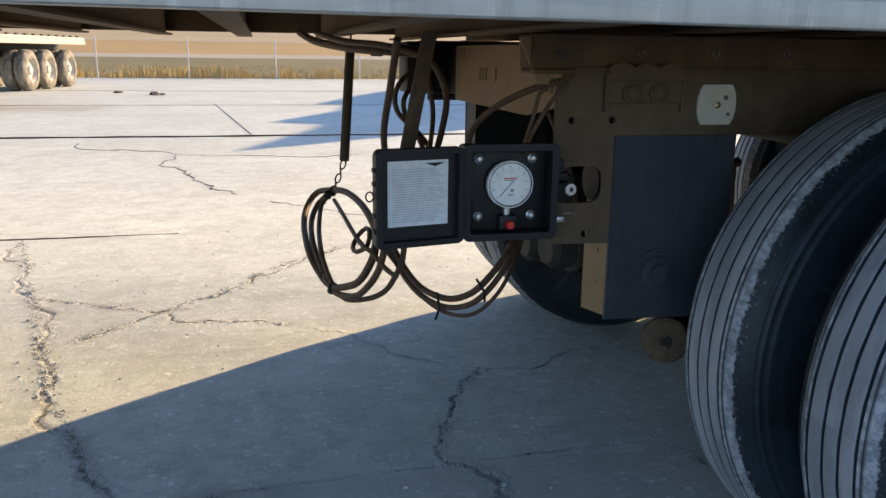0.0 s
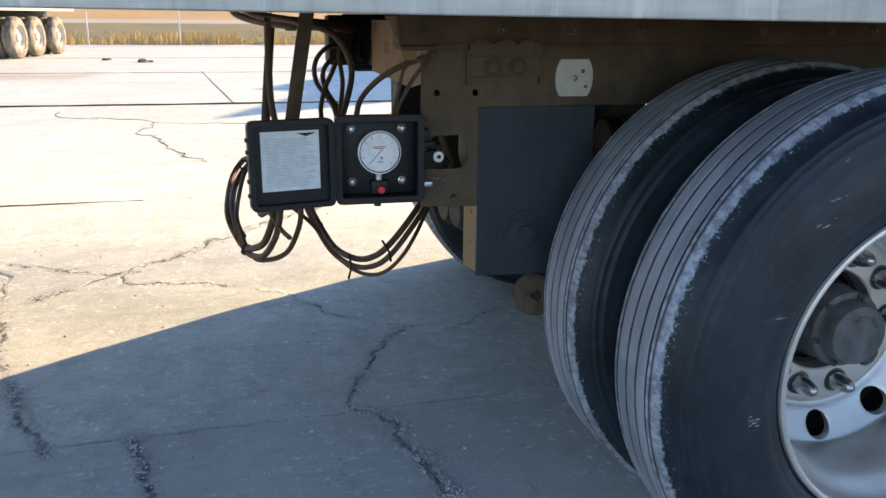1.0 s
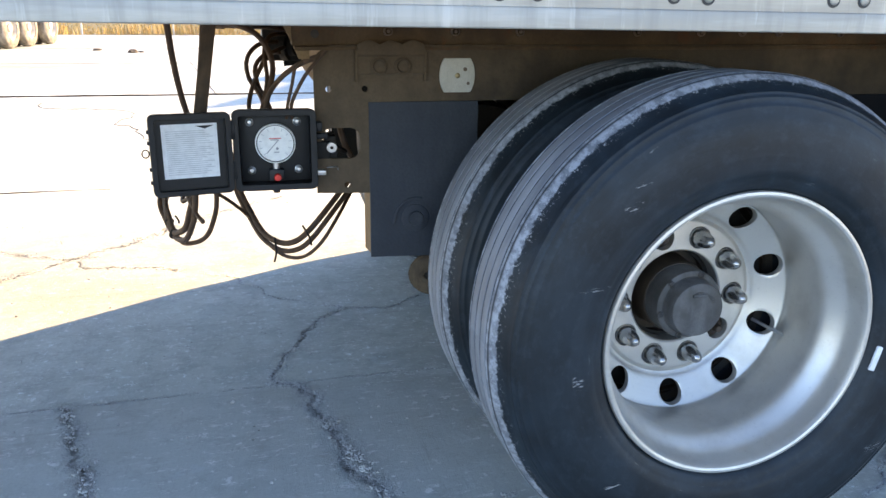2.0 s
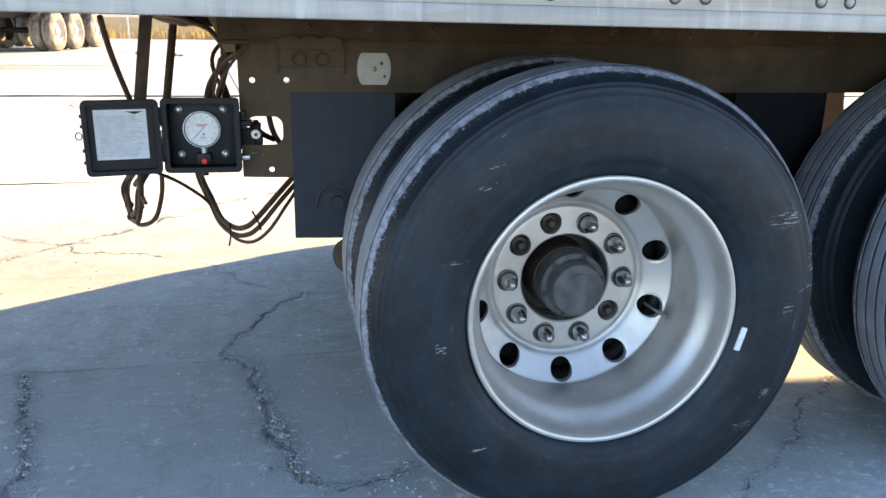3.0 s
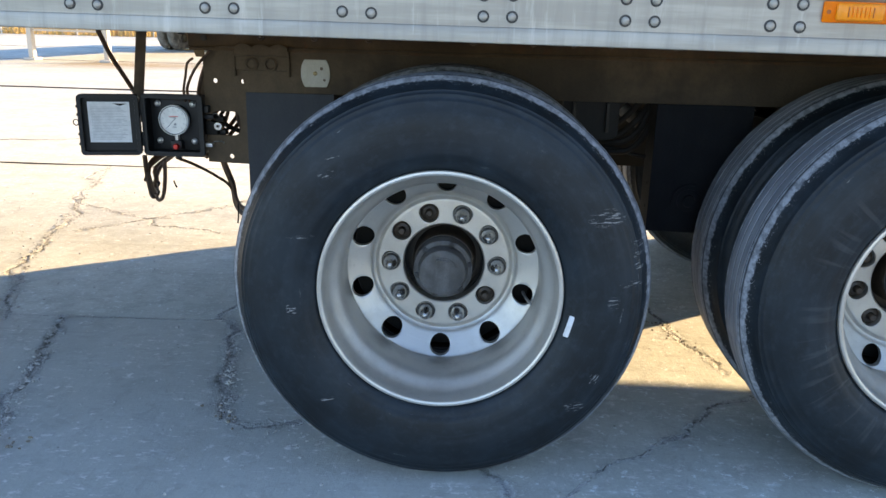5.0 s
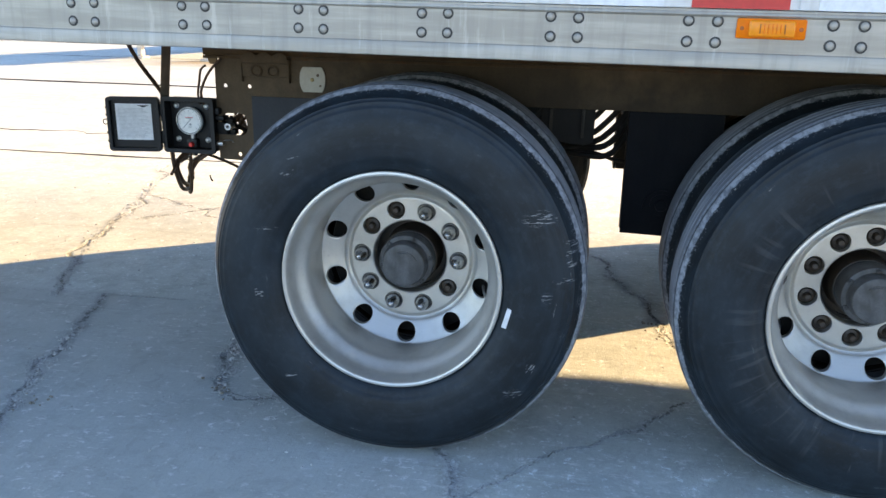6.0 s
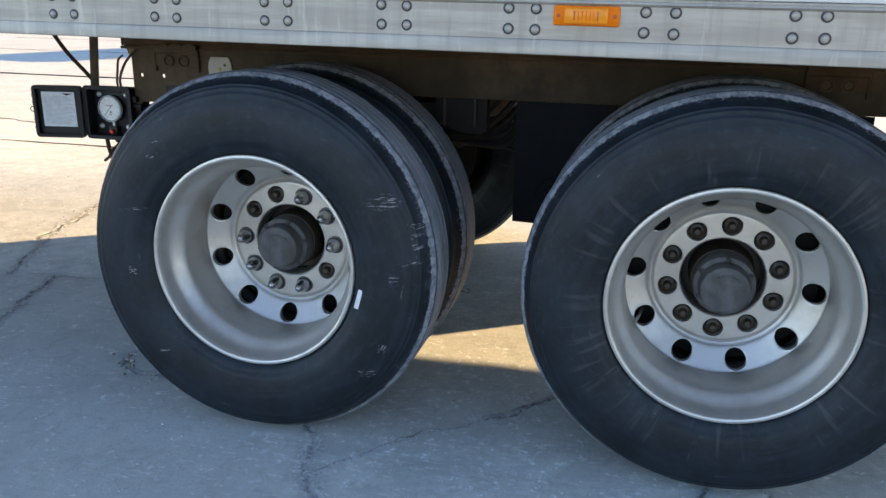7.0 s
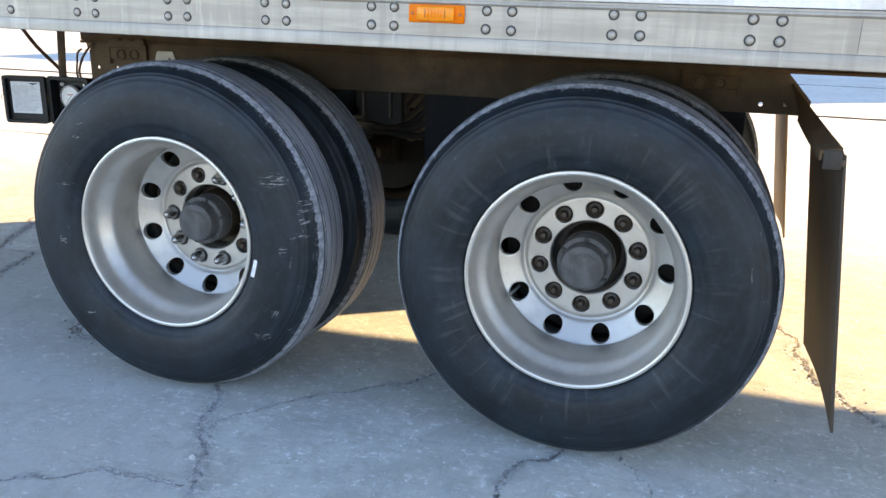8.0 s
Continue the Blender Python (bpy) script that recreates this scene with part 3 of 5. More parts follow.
def build_ground():
    rng = np.random.default_rng(3)
    xs = grid_lines(-3.3, 2.6, 0.0095, (-2600, 2600))
    ys = grid_lines(-1.3, 4.1, 0.0095, (-2600, 3200))
    ys = np.sort(np.concatenate([ys, [31.2, 58.0, 63.0, 84.0]]))
    X, Y = np.meshgrid(xs, ys)
    far = np.full(X.shape, 0.4)
    deep = np.zeros(X.shape)
    for width, line in [(w, jagged(p, 0.012 if w == 0.35 else 0.16, rng)) for w, p in CRACKS]:
        for a, b in zip(line, line[1:]):
            a, b = np.array(a, float), np.array(b, float)
            ok_x = np.where((xs > min(a[0], b[0]) - 0.25) & (xs < max(a[0], b[0]) + 0.25))[0]
            ok_y = np.where((ys > min(a[1], b[1]) - 0.25) & (ys < max(a[1], b[1]) + 0.25))[0]
            if not len(ok_x) or not len(ok_y):
                continue
            win = np.ix_(ok_y, ok_x)
            px, py = X[win] - a[0], Y[win] - a[1]
            d = b - a
            t = np.clip((px * d[0] + py * d[1]) / (d @ d), 0, 1)
            dist = np.hypot(px - t * d[0], py - t * d[1])
            far[win] = np.minimum(far[win], dist / width)
            deep[win] = np.maximum(deep[win], np.exp(-((dist / (0.0075 * width)) ** 2)) * 0.0075 * min(width, 1.2))
    deep = deep * rng.uniform(0.0, 1.0, X.shape) ** 1.4
    wob = 0.0025 * np.sin(2.1 * X + 0.7 * np.sin(1.3 * Y)) * np.cos(1.7 * Y) + 0.0015 * np.sin(7.3 * X + 3 * np.sin(2.9 * Y))
    wob = np.where((np.abs(X) < 40) & (np.abs(Y) < 30), wob, 0)
    wob = wob + 0.006 * np.exp(-(((X - 0.7) / 1.3) ** 2)) * (np.abs(Y) < 8)
    Z = rise(Y) - deep + wob + rng.normal(0, 0.0017, X.shape) * np.clip(1.3 - far / 0.022, 0, 1)
    stain = np.exp(-(((Y - 15.15 - 0.15 * np.sin(X)) / 0.62) ** 4)) * np.clip((-4.05 - X) / 0.3, 0, 1) * (X > -9)
    h, w = X.shape
    me = bpy.data.meshes.new("ground")
    me.vertices.add(h * w)
    me.vertices.foreach_set("co", np.stack([X, Y, Z], -1).astype(np.float32).ravel())
    i = (np.arange(h - 1)[:, None] * w + np.arange(w - 1)[None]).ravel()
    quads = np.stack([i, i + 1, i + w + 1, i + w], -1)
    me.loops.add(quads.size)
    me.loops.foreach_set("vertex_index", quads.astype(np.int32).ravel())
    me.polygons.add(len(quads))
    me.polygons.foreach_set("loop_start", np.arange(0, quads.size, 4, dtype=np.int32))
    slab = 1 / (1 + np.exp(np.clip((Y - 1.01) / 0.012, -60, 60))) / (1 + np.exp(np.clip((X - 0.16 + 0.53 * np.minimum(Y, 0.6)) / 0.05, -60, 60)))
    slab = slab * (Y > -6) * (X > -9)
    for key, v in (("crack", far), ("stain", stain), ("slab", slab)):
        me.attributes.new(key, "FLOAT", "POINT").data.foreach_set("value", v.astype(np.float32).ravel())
    for mat in (CONCRETE, VERGE, ROAD, FIELD, FALLOW):
        me.materials.append(mat)
    mid = np.repeat((ys[:-1] + ys[1:]) / 2, w - 1)
    me.polygons.foreach_set("material_index", np.searchsorted([31.2, 58.0, 63.0, 84.0], mid).astype(np.int32))
    me.polygons.foreach_set("use_smooth", np.ones(len(quads), dtype=bool))
    me.update(calc_edges=True)
    return tagged(new("ground", me), "cracked pale concrete yard with dry land behind it", "ground", kind="structure")


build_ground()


def seam(points, width, seed, rough=0.0, tall=0.010):
    """A joint or crack filled with dark sealant that stands a little proud of the slab."""
    rng = np.random.default_rng(seed)
    line = jagged(points, rough, rng, 5) if rough else [np.array(p, float) for p in points]
    if not rough:
        a, b = line[0], line[-1]
        line = [a + (b - a) * t for t in np.linspace(0, 1, 160)]
    bm = bmesh.new()
    rows = []
    for i, p in enumerate(line):
        d = line[min(i + 1, len(line) - 1)] - line[max(i - 1, 0)]
        n = np.array((-d[1], d[0])) / (np.hypot(*d) + 1e-9)
        w, h = width * rng.uniform(0.45, 1.15), tall * rng.uniform(0.75, 1.1)
        rows.append([bm.verts.new((*(p + n * w * f), z)) for f, z in ((0.5, -0.004), (0.34, h), (-0.34, h), (-0.5, -0.004))])
    for a, b in zip(rows, rows[1:]):
        for i in range(3):
            bm.faces.new((a[i], a[i + 1], b[i + 1], b[i]))
    return tagged(part("joint_seam", bm, SEAM), "dark dirt-filled joint in the concrete", "joint", kind="structure")


for k, (width, line) in enumerate(JOINTS):
    seam(line, 0.018 * width, k, 0.0, 0.018 if width > 2 else 0.006)
for k, line in enumerate(([(-3.41, 8.97), (-3.3, 8.45), (-3.05, 8.27), (-2.85, 8.2)], [(-2.95, 8.3), (-2.25, 7.82), (-1.8, 7.6), (-1.1, 7.5), (-0.3, 7.6)], [(-2.25, 7.82), (-2.2, 7.4), (-2.3, 6.95), (-2.16, 6.85), (-1.95, 6.2), (-1.71, 5.52), (-1.55, 5.3)], [(-1.3, 4.95), (-1.1, 4.75), (-0.9, 4.8)], [(-1.0, 4.6), (-0.4, 4.2), (0.2, 4.5)], [(-6.0, 5.3), (-4.5, 5.1), (-3.4, 5.3)])):
    seam(line, 0.009, 20 + k, 0.17, 0.0045)


# ---- wheels ----
AXLE_Z = (0.5093, 0.508)


def tyre_mesh(seg=168):
    """A ribbed highway tyre: bulged sidewalls with moulded rings, five tread ribs."""
    # the crown is full, the shoulders are worn round
    half = [(0.299, 0.034), (0.302, 0.026), (0.312, 0.017), (0.322, 0.0125), (0.328, 0.0105), (0.331, 0.0075), (0.345, 0.004), (0.372, 0.001), (0.40, 0.0), (0.418, 0.001), (0.432, 0.003),
            (0.445, 0.006), (0.458, 0.0105), (0.4597, 0.0106), (0.4625, 0.0118), (0.4637, 0.0128), (0.474, 0.0175), (0.4755, 0.0172), (0.4775, 0.0185), (0.4787, 0.0205), (0.484, 0.0245), (0.4853, 0.0243), (0.4872, 0.0262), (0.4878, 0.0285), (0.4925, 0.036), (0.4970, 0.043), (0.5005, 0.049)]
    mid = []
    for g in (0.0845, 0.120, 0.155, 0.1905):
        mid += [(0.5190, g - 0.0058), (0.5190, g - 0.0046), (0.5180, g - 0.0038), (0.5070, g - 0.0032), (0.5060, g), (0.5070, g + 0.0032), (0.5180, g + 0.0038), (0.5190, g + 0.0046), (0.5190, g + 0.0058)]
    prof = half + [(0.5055, 0.056), (0.5135, 0.066)] + mid + [(0.5135, 0.209), (0.5055, 0.219)] + [(r, 0.275 - y) for r, y in half[::-1]]
    bm = lathe(prof, seg)
    rng = random.Random(5)
    for v in bm.verts:
        r = math.hypot(v.co.x, v.co.z)
        if 0.4915 < r < 0.5045 and (v.co.y < 0.054 or v.co.y > 0.221):
            f = 1 + rng.uniform(-0.0035, 0.0015)
            v.co.x, v.co.z = v.co.x * f, v.co.z * f
        elif 0.5055 < r < 0.5185:
            v.co.y += 0.0005 * math.sin(46 * math.atan2(v.co.z, v.co.x))
    return to_mesh("tyre", bm, TYRE, 50)


def rim_mesh():
    """A dished alloy disc wheel with ten vent holes and ten lug holes."""
    a0 = radians(-90 - 18)
    bm = lathe([(0.2936, 0.036), (0.2962, 0.030), (0.2970, 0.024), (0.2949, 0.0195), (0.2898, 0.0185), (0.2852, 0.0205), (0.2827, 0.026), (0.2818, 0.034), (0.2814, 0.042),
                (0.2802, 0.052), (0.2785, 0.064), (0.2751, 0.073), (0.2688, 0.082), (0.2625, 0.091), (0.2560, 0.100), (0.2515, 0.110), (0.2495, 0.122), (0.2490, 0.15), (0.2505, 0.2070), (0.2535, 0.2220), (0.2562, 0.2310), (0.2574, 0.2375), (0.2574, 0.2405), (0.2568, 0.2426), (0.2555, 0.2442)], 160, a0=a0)
    holed_ring(bm, 0.199, 0.2775, 0.2555, 0.2442, 0.2272, 0.0274, 10, radians(-90), 0.016)
    join(bm, lathe([(0.199, 0.2775), (0.195, 0.2815), (0.191, 0.2855), (0.1865, 0.2875), (0.1825, 0.286), (0.1795, 0.2825), (0.175, 0.281)], 160, a0=a0))
    holed_ring(bm, 0.112, 0.281, 0.175, 0.281, 0.1435, 0.0258, 10, radians(-72), 0.022)
    join(bm, lathe([(0.112, 0.281), (0.1085, 0.284), (0.108, 0.32)], 160, a0=a0))
    bmesh.ops.remove_doubles(bm, verts=bm.verts, dist=0.0004)
    return to_mesh("rim", bm, ALLOY, 32)


def inner_rim_mesh():
    bm = lathe([(0.304, 0.358), (0.30, 0.352), (0.285, 0.36), (0.272, 0.40), (0.262, 0.45), (0.272, 0.52), (0.285, 0.56), (0.303, 0.585), (0.300, 0.59), (0.28, 0.57), (0.266, 0.52), (0.256, 0.45), (0.266, 0.40), (0.28, 0.365)], 72, close=True)
    return to_mesh("inner_rim", bm, HUBDARK, 40)


def hub_mesh(dark):
    if dark:
        return to_mesh("hub", lathe([(0.1085, 0.30), (0.105, 0.335), (0.088, 0.336), (0.085, 0.30), (0.083, 0.262), (0.080, 0.255), (0.074, 0.253), (0.0735, 0.30)], 64), HUBDARK, 40)
    # a bolted flange, and the cup that stands out of it
    bm = lathe([(0.0785, 0.345), (0.0785, 0.262), (0.0775, 0.257), (0.0745, 0.2555), (0.0665, 0.2545), (0.0645, 0.2515), (0.0635, 0.244), (0.0622, 0.228), (0.0595, 0.2205), (0.054, 0.2180), (0.03, 0.2165), (0.0, 0.2165)], 64)
    for k in range(6):
        a = radians(15 + 60 * k)
        nut(bm, 0.0712 * math.cos(a), 0.256, 0.0712 * math.sin(a), 0.0052, 0.008, False)
    for k in range(9):
        a = radians(28 + 9 * k)
        add_box(bm, 0.040 * math.cos(a) - 0.0035, 0.040 * math.cos(a) + 0.0035, 0.2150, 0.2185, 0.040 * math.sin(a) - 0.002, 0.040 * math.sin(a) + 0.002)
    add_box(bm, -0.018, 0.016, 0.2145, 0.218, 0.03, 0.037, 0.001)
    return to_mesh("hub_cap", bm, HUBGREY, 40)


TYRE_ME, RIM_ME, INNER_ME = tyre_mesh(), rim_mesh(), inner_rim_mesh()
SCRAPED_ME = TYRE_ME.copy()
SCRAPED_ME.materials[0] = SCRAPED
HUB_ME, CAP_ME = hub_mesh(True), hub_mesh(False)


def nut_mesh():
    """A flanged hexagon nut with a bullet-shaped chrome cap."""
    bm = lathe([(0.0252, 0.016), (0.0252, 0.003), (0.0240, 0.001), (0.0215, 0.0005)], 24)
    join(bm, lathe([(0.0222, 0.004), (0.0222, -0.006), (0.0200, -0.0085)], 6))
    low = len(bm.faces)
    join(bm, lathe([(0.0198, -0.004), (0.0190, -0.016), (0.0182, -0.022), (0.0165, -0.032), (0.0135, -0.042), (0.0085, -0.0495), (0.0035, -0.0525), (0.0, -0.053)], 22))
    bm.faces.ensure_lookup_table()
    for f in bm.faces[low:]:
        f.material_index = 1
    me = to_mesh("lug_nut", bm, NUTDARK, 30)
    me.materials.append(STEEL)
    return me


NUT_ME = nut_mesh()
STUD_ME = to_mesh("stud", lathe([(0.0256, 0.020), (0.0205, 0.018), (0.0190, 0.012), (0.0140, 0.010), (0.0110, 0.009), (0.0105, -0.004), (0.0075, -0.010), (0.0, -0.011)], 16), HUBDARK, 30)
DRUM_ME = to_mesh("brake_drum", lathe([(0.10, 0.30), (0.21, 0.303), (0.250, 0.312), (0.254, 0.318), (0.254, 0.334), (0.232, 0.338), (0.23, 0.40), (0.2505, 0.405), (0.2505, 0.42), (0.228, 0.43), (0.228, 0.55), (0.234, 0.56), (0.234, 0.60), (0.16, 0.605), (0.05, 0.60)], 64), DARK, 40)


def dual_wheel(parent, x, y, z, turn, nuts, valve, side=1, cap=0.055, label="", scraped=None, toe=0.0, camber=0.0):
    """Two tyres on one hub. The rim is the part; tyres, hub and nuts belong to it."""
    m = Matrix.Translation((x, y, z)) @ Matrix.Rotation(radians(camber), 4, "X") @ Matrix.Rotation(radians(toe + (0 if side > 0 else 180)), 4, "Z") @ Matrix.Rotation(radians(-turn), 4, "Y")
    worn = Matrix.Diagonal((0.9876, 1.0, 0.9876, 1.0))
    rim = part("wheel", RIM_ME, None, parent, label or "dished satin alloy disc wheel with round vent holes", m)
    part("tyre", scraped or TYRE_ME, None, rim, "black rubber tyre, dusty, with pale scuffed ribs", worn)
    part("tyre", TYRE_ME, None, rim, "black rubber tyre, dusty, with pale scuffed ribs", pose(0, 0.349, 0, 0, 37, 0))
    part("inner_rim", INNER_ME, None, rim)
    part("hub", HUB_ME, None, rim, "oily dark hub", pose(0, 0.022, 0))
    part("hub_cap", CAP_ME, None, rim, "dusty grey hub cap", pose(0, 0.022 - cap, 0, 0, 20 * cap, 0))
    part("brake_drum", DRUM_ME, None, rim, "dark iron brake drum", pose(0, 0.022, 0))
    for k in range(10):
        a = radians(-72 + 36 * k)
        has = k in nuts
        part("lug_nut" if has else "stud", NUT_ME if has else STUD_ME, None, rim, "" if has else "dark stud in an empty lug hole", pose(0.1435 * math.cos(a), 0.281, 0.1435 * math.sin(a), 0, 17 * k, 0))
    a = radians(valve)
    c, s = math.cos(a), math.sin(a)
    part("valve_stem", tube([(0.232 * c, 0.297, 0.232 * s), (0.24 * c, 0.25, 0.24 * s), (0.253 * c, 0.205, 0.253 * s), (0.256 * c, 0.196, 0.256 * s)], 0.0042, 8), ZINC, rim)
    return rim


# ---- the trailer ----
X_FRONT, X_REAR, WIDE, RAIL_Z = -10.6, 5.6, 2.57, 1.092
trailer = thing("semi_trailer", "white box semi-trailer with aluminium rail and tandem dual wheels", "trailer", pose(0, 0, 0))

# lug positions counted from -72 degrees in steps of 36
wheel = dual_wheel(trailer, 0.0124, -0.008, AXLE_Z[0], -1.0, {0, 2, 3, 4, 7, 8, 9}, -19, scraped=SCRAPED_ME, toe=0.91, camber=-1.29)
part("white_tag", box(-0.0065, 0.0065, -0.003, 0.002, -0.027, 0.027, bevel=0.001), PAPER, wheel, "small white paper tag on the tyre", pose(0.313, 0.0115, -0.063, 0, 14, -4))
dual_wheel(trailer, 1.2524, 0.0054, AXLE_Z[1], 14.5, set(), -164, cap=0.07, toe=-0.78, camber=-0.70)
dual_wheel(trailer, 0.0, WIDE - 0.03, AXLE_Z[0], 20, set(range(10)), 40, side=-1)
dual_wheel(trailer, 1.30, WIDE - 0.03, AXLE_Z[1], 50, set(range(10)), 90, side=-1)


def rail_profile(name, y0, out):
    """The extruded bottom rail: a lip, a flat face with riveted pads and a ridge, run along X."""
    pts = [(0.0, 1.0925), (-0.003, 1.092), (-0.0045, 1.094), (-0.0045, 1.1225), (-0.0035, 1.1245), (0.0, 1.1265), (0.0, 1.201), (-0.003, 1.2025), (-0.0055, 1.206), (-0.0045, 1.2105), (-0.001, 1.212), (-0.001, 1.2165), (0.006, 1.218), (0.03, 1.218), (0.03, 1.212), (0.012, 1.205), (0.006, 1.125), (0.006, 1.10), (0.06, 1.098), (0.06, 1.0935)]
    bm = bmesh.new()
    a = [bm.verts.new((X_FRONT, y0 + out * y, z)) for y, z in pts]
    b = [bm.verts.new((X_REAR, y0 + out * y, z)) for y, z in pts]
    for i in range(len(pts)):
        j = (i + 1) % len(pts)
        bm.faces.new((a[i], a[j], b[j], b[i]))
    bm.faces.new(a[::-1])
    bm.faces.new(b)
    return to_mesh(name, bm, RAIL, 30)


rail = part("bottom_rail", rail_profile("bottom_rail", 0.0, 1), None, trailer, "streaked mill-finish aluminium bottom rail")
part("bottom_rail", rail_profile("bottom_rail", WIDE, -1), None, trailer, "", pose(0, 0, 0.04))
RIVET = to_mesh("rivet", lathe([(0.0104, 0.0008), (0.0104, -0.0008), (0.0090, -0.0012), (0.0084, -0.0028), (0.0068, -0.0048), (0.0038, -0.0060), (0.0, -0.0064)], 16), RAIL, 40)
GRIME = plain("grey_grime", (0.075, 0.072, 0.068), 0.8, 0.0, 0.2)
RIVET_RING = to_mesh("rivet_ring", lathe([(0.0130, 0.0004), (0.0130, -0.0004), (0.0104, -0.0010), (0.0086, -0.0014)], 18), GRIME, 40)
rng = random.Random(8)
for k in range(-12, 15):
    for dx in (0.0, 0.0625):
        for z in (1.1465, 1.191):
            x = -0.2105 + 0.3023 * k + dx + rng.uniform(-0.0015, 0.0015)
            z += rng.uniform(-0.0012, 0.0012)
            part("rivet", RIVET, None, rail, "", pose(x, 0.0, z, 0, rng.uniform(0, 360), 0))
            if -6 < k < 9:
                part("rivet_ring", RIVET_RING, None, rail, "", pose(x, -0.0003, z))
# vertical seam of the rail
part("rail_seam", box(1.823, 1.8238, -0.0006, 0.004, 1.128, 1.2), GRIME, rail)

body = bmesh.new()
add_box(body, X_FRONT, X_REAR, 0.004, 0.04, 1.2185, 4.05, 0.004)
part("side_wall", body, WHITE, trailer, "white panelled trailer side wall")
part("side_wall", box(X_FRONT, X_REAR, WIDE - 0.04, WIDE - 0.004, 1.2585, 4.05, bevel=0.004), WHITE, trailer)
part("front_wall", box(X_FRONT, X_FRONT + 0.05, 0.041, WIDE - 0.041, 1.1, 4.05), WHITE, trailer)
part("rear_door", box(X_REAR - 0.05, X_REAR, 0.041, WIDE - 0.041, 1.1, 4.05), WHITE, trailer)
part("roof", box(X_FRONT, X_REAR, 0.0, WIDE, 4.051, 4.08), WHITE, trailer)
part("trailer_floor", box(X_FRONT + 0.06, X_REAR - 0.06, 0.045, WIDE - 0.045, 1.222, 1.25), UNDERSIDE, trailer)
for x0, x1, mat in ((0.7, 0.905, TAPER), (0.965, 1.17, TAPEW), (0.435, 0.64, TAPEW), (1.56, 1.815, TAPEW)):
    part("reflective_tape", box(x0, x1, 0.002, 0.0045, 1.2195, 1.27), mat, trailer, "red reflective tape" if mat is TAPER else "white reflective tape")
part("side_rivet_strip", box(0.925, 0.945, -0.001, 0.003, 1.2195, 4.0, bevel=0.001), WHITE, trailer)

XBEAM = bmesh.new()
for args in ((-0.028, 0.028, 0.062, WIDE - 0.062, 1.105, 1.112), (-0.004, 0.004, 0.062, WIDE - 0.062, 1.1125, 1.213), (-0.028, 0.028, 0.062, WIDE - 0.062, 1.2135, 1.221)):
    add_box(XBEAM, *args)
XBEAM = to_mesh("crossmember", XBEAM, UNDERSIDE)
for k in range(-30, 19):
    part("crossmember", XBEAM, None, trailer, "", pose(-0.179 + 0.3023 * k, 0, 0))

part("side_sill", box(X_FRONT + 0.1, X_REAR - 0.1, WIDE - 0.061, WIDE - 0.048, 1.135, 1.2205), UNDERSIDE, trailer, "dusty brown sill board")

# amber side marker lamp on the rail
lamp = part("marker_lamp", box(0.799, 0.944, -0.008, 0.0, 1.1575, 1.2005, bevel=0.004), AMBER, trailer, "amber plastic side marker lamp")
part("lens", box(0.823, 0.92, -0.019, -0.0075, 1.1615, 1.1965, bevel=0.005, seg=3), LENS, lamp)
for k in range(7):
    part("lens_rib", box(0.845 + 0.0085 * k, 0.8475 + 0.0085 * k, -0.0205, -0.0185, 1.169, 1.189, bevel=0.0006), AMBERD if k in (0, 6) else AMBER, lamp)
for x in (0.810, 0.933):
    part("lamp_screw", lathe([(0.0045, -0.0075), (0.0045, -0.009), (0.0, -0.0095)], 12), AMBERD, lamp, "", pose(x, 0, 1.179))

# body rails above the sliding frame, and the sliding frame itself
for y, s in ((0.68, 1), (WIDE - 0.68, -1)):
    part("slide_rail", box(-0.812, 4.2, min(y, y + s * 0.09), max(y, y + s * 0.09), 1.038, 1.1045, bevel=0.003), FRAME, trailer, "brown weathered steel slide rail")
    part("slide_lip", box(-0.806, 4.2, min(y - s * 0.012, y + s * 0.1), max(y - s * 0.012, y + s * 0.1), 1.028, 1.0375, bevel=0.002), FRAME, trailer)

part("stop_tab", plate("stop_tab", [(-0.836, 1.098), (-0.808, 1.038), (-0.796, 1.008), (-0.772, 1.008), (-0.772, 1.098)], [], 0.008, upright(0.702), TAN), None, trailer, "tan painted stop tab at the rail end")
front = -0.765
outline = [(front, 0.907), (front, 1.0), (front + 0.012, 1.022), (front + 0.04, 1.04), (1.752, 1.04), (1.832, 0.950), (1.832, 0.93), (1.812, 0.908)]
FRAME_HOLES = [circle(-0.731, 0.938, 0.0085, 14), circle(-0.644, 0.938, 0.0085, 14), circle(1.694, 0.934, 0.0075, 14), [(1.757, 0.929), (1.771, 0.929), (1.757, 0.946)]]
slider = part("slider_frame", plate("slider_frame", outline, FRAME_HOLES, 0.009, upright(0.674), PLATE), None, trailer, "dark brown-grey painted sliding bogie frame with bolt holes")
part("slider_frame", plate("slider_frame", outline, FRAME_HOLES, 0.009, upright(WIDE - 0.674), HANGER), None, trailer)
for y0, y1 in ((0.679, 0.78), (WIDE - 0.78, WIDE - 0.679)):
    part("frame_flange", box(front + 0.02, 1.76, y0, y1, 1.017, 1.0275), FRAME, trailer)
    part("frame_flange", box(front + 0.1, 1.76, y0, y1, 0.908, 0.916), FRAME, trailer)
    part("frame_web", box(-0.58, 1.60, y0 + 0.085 if y0 < 1 else y0 + 0.008, y0 + 0.092 if y0 < 1 else y0 + 0.015, 0.9165, 1.0165), DARK, trailer)

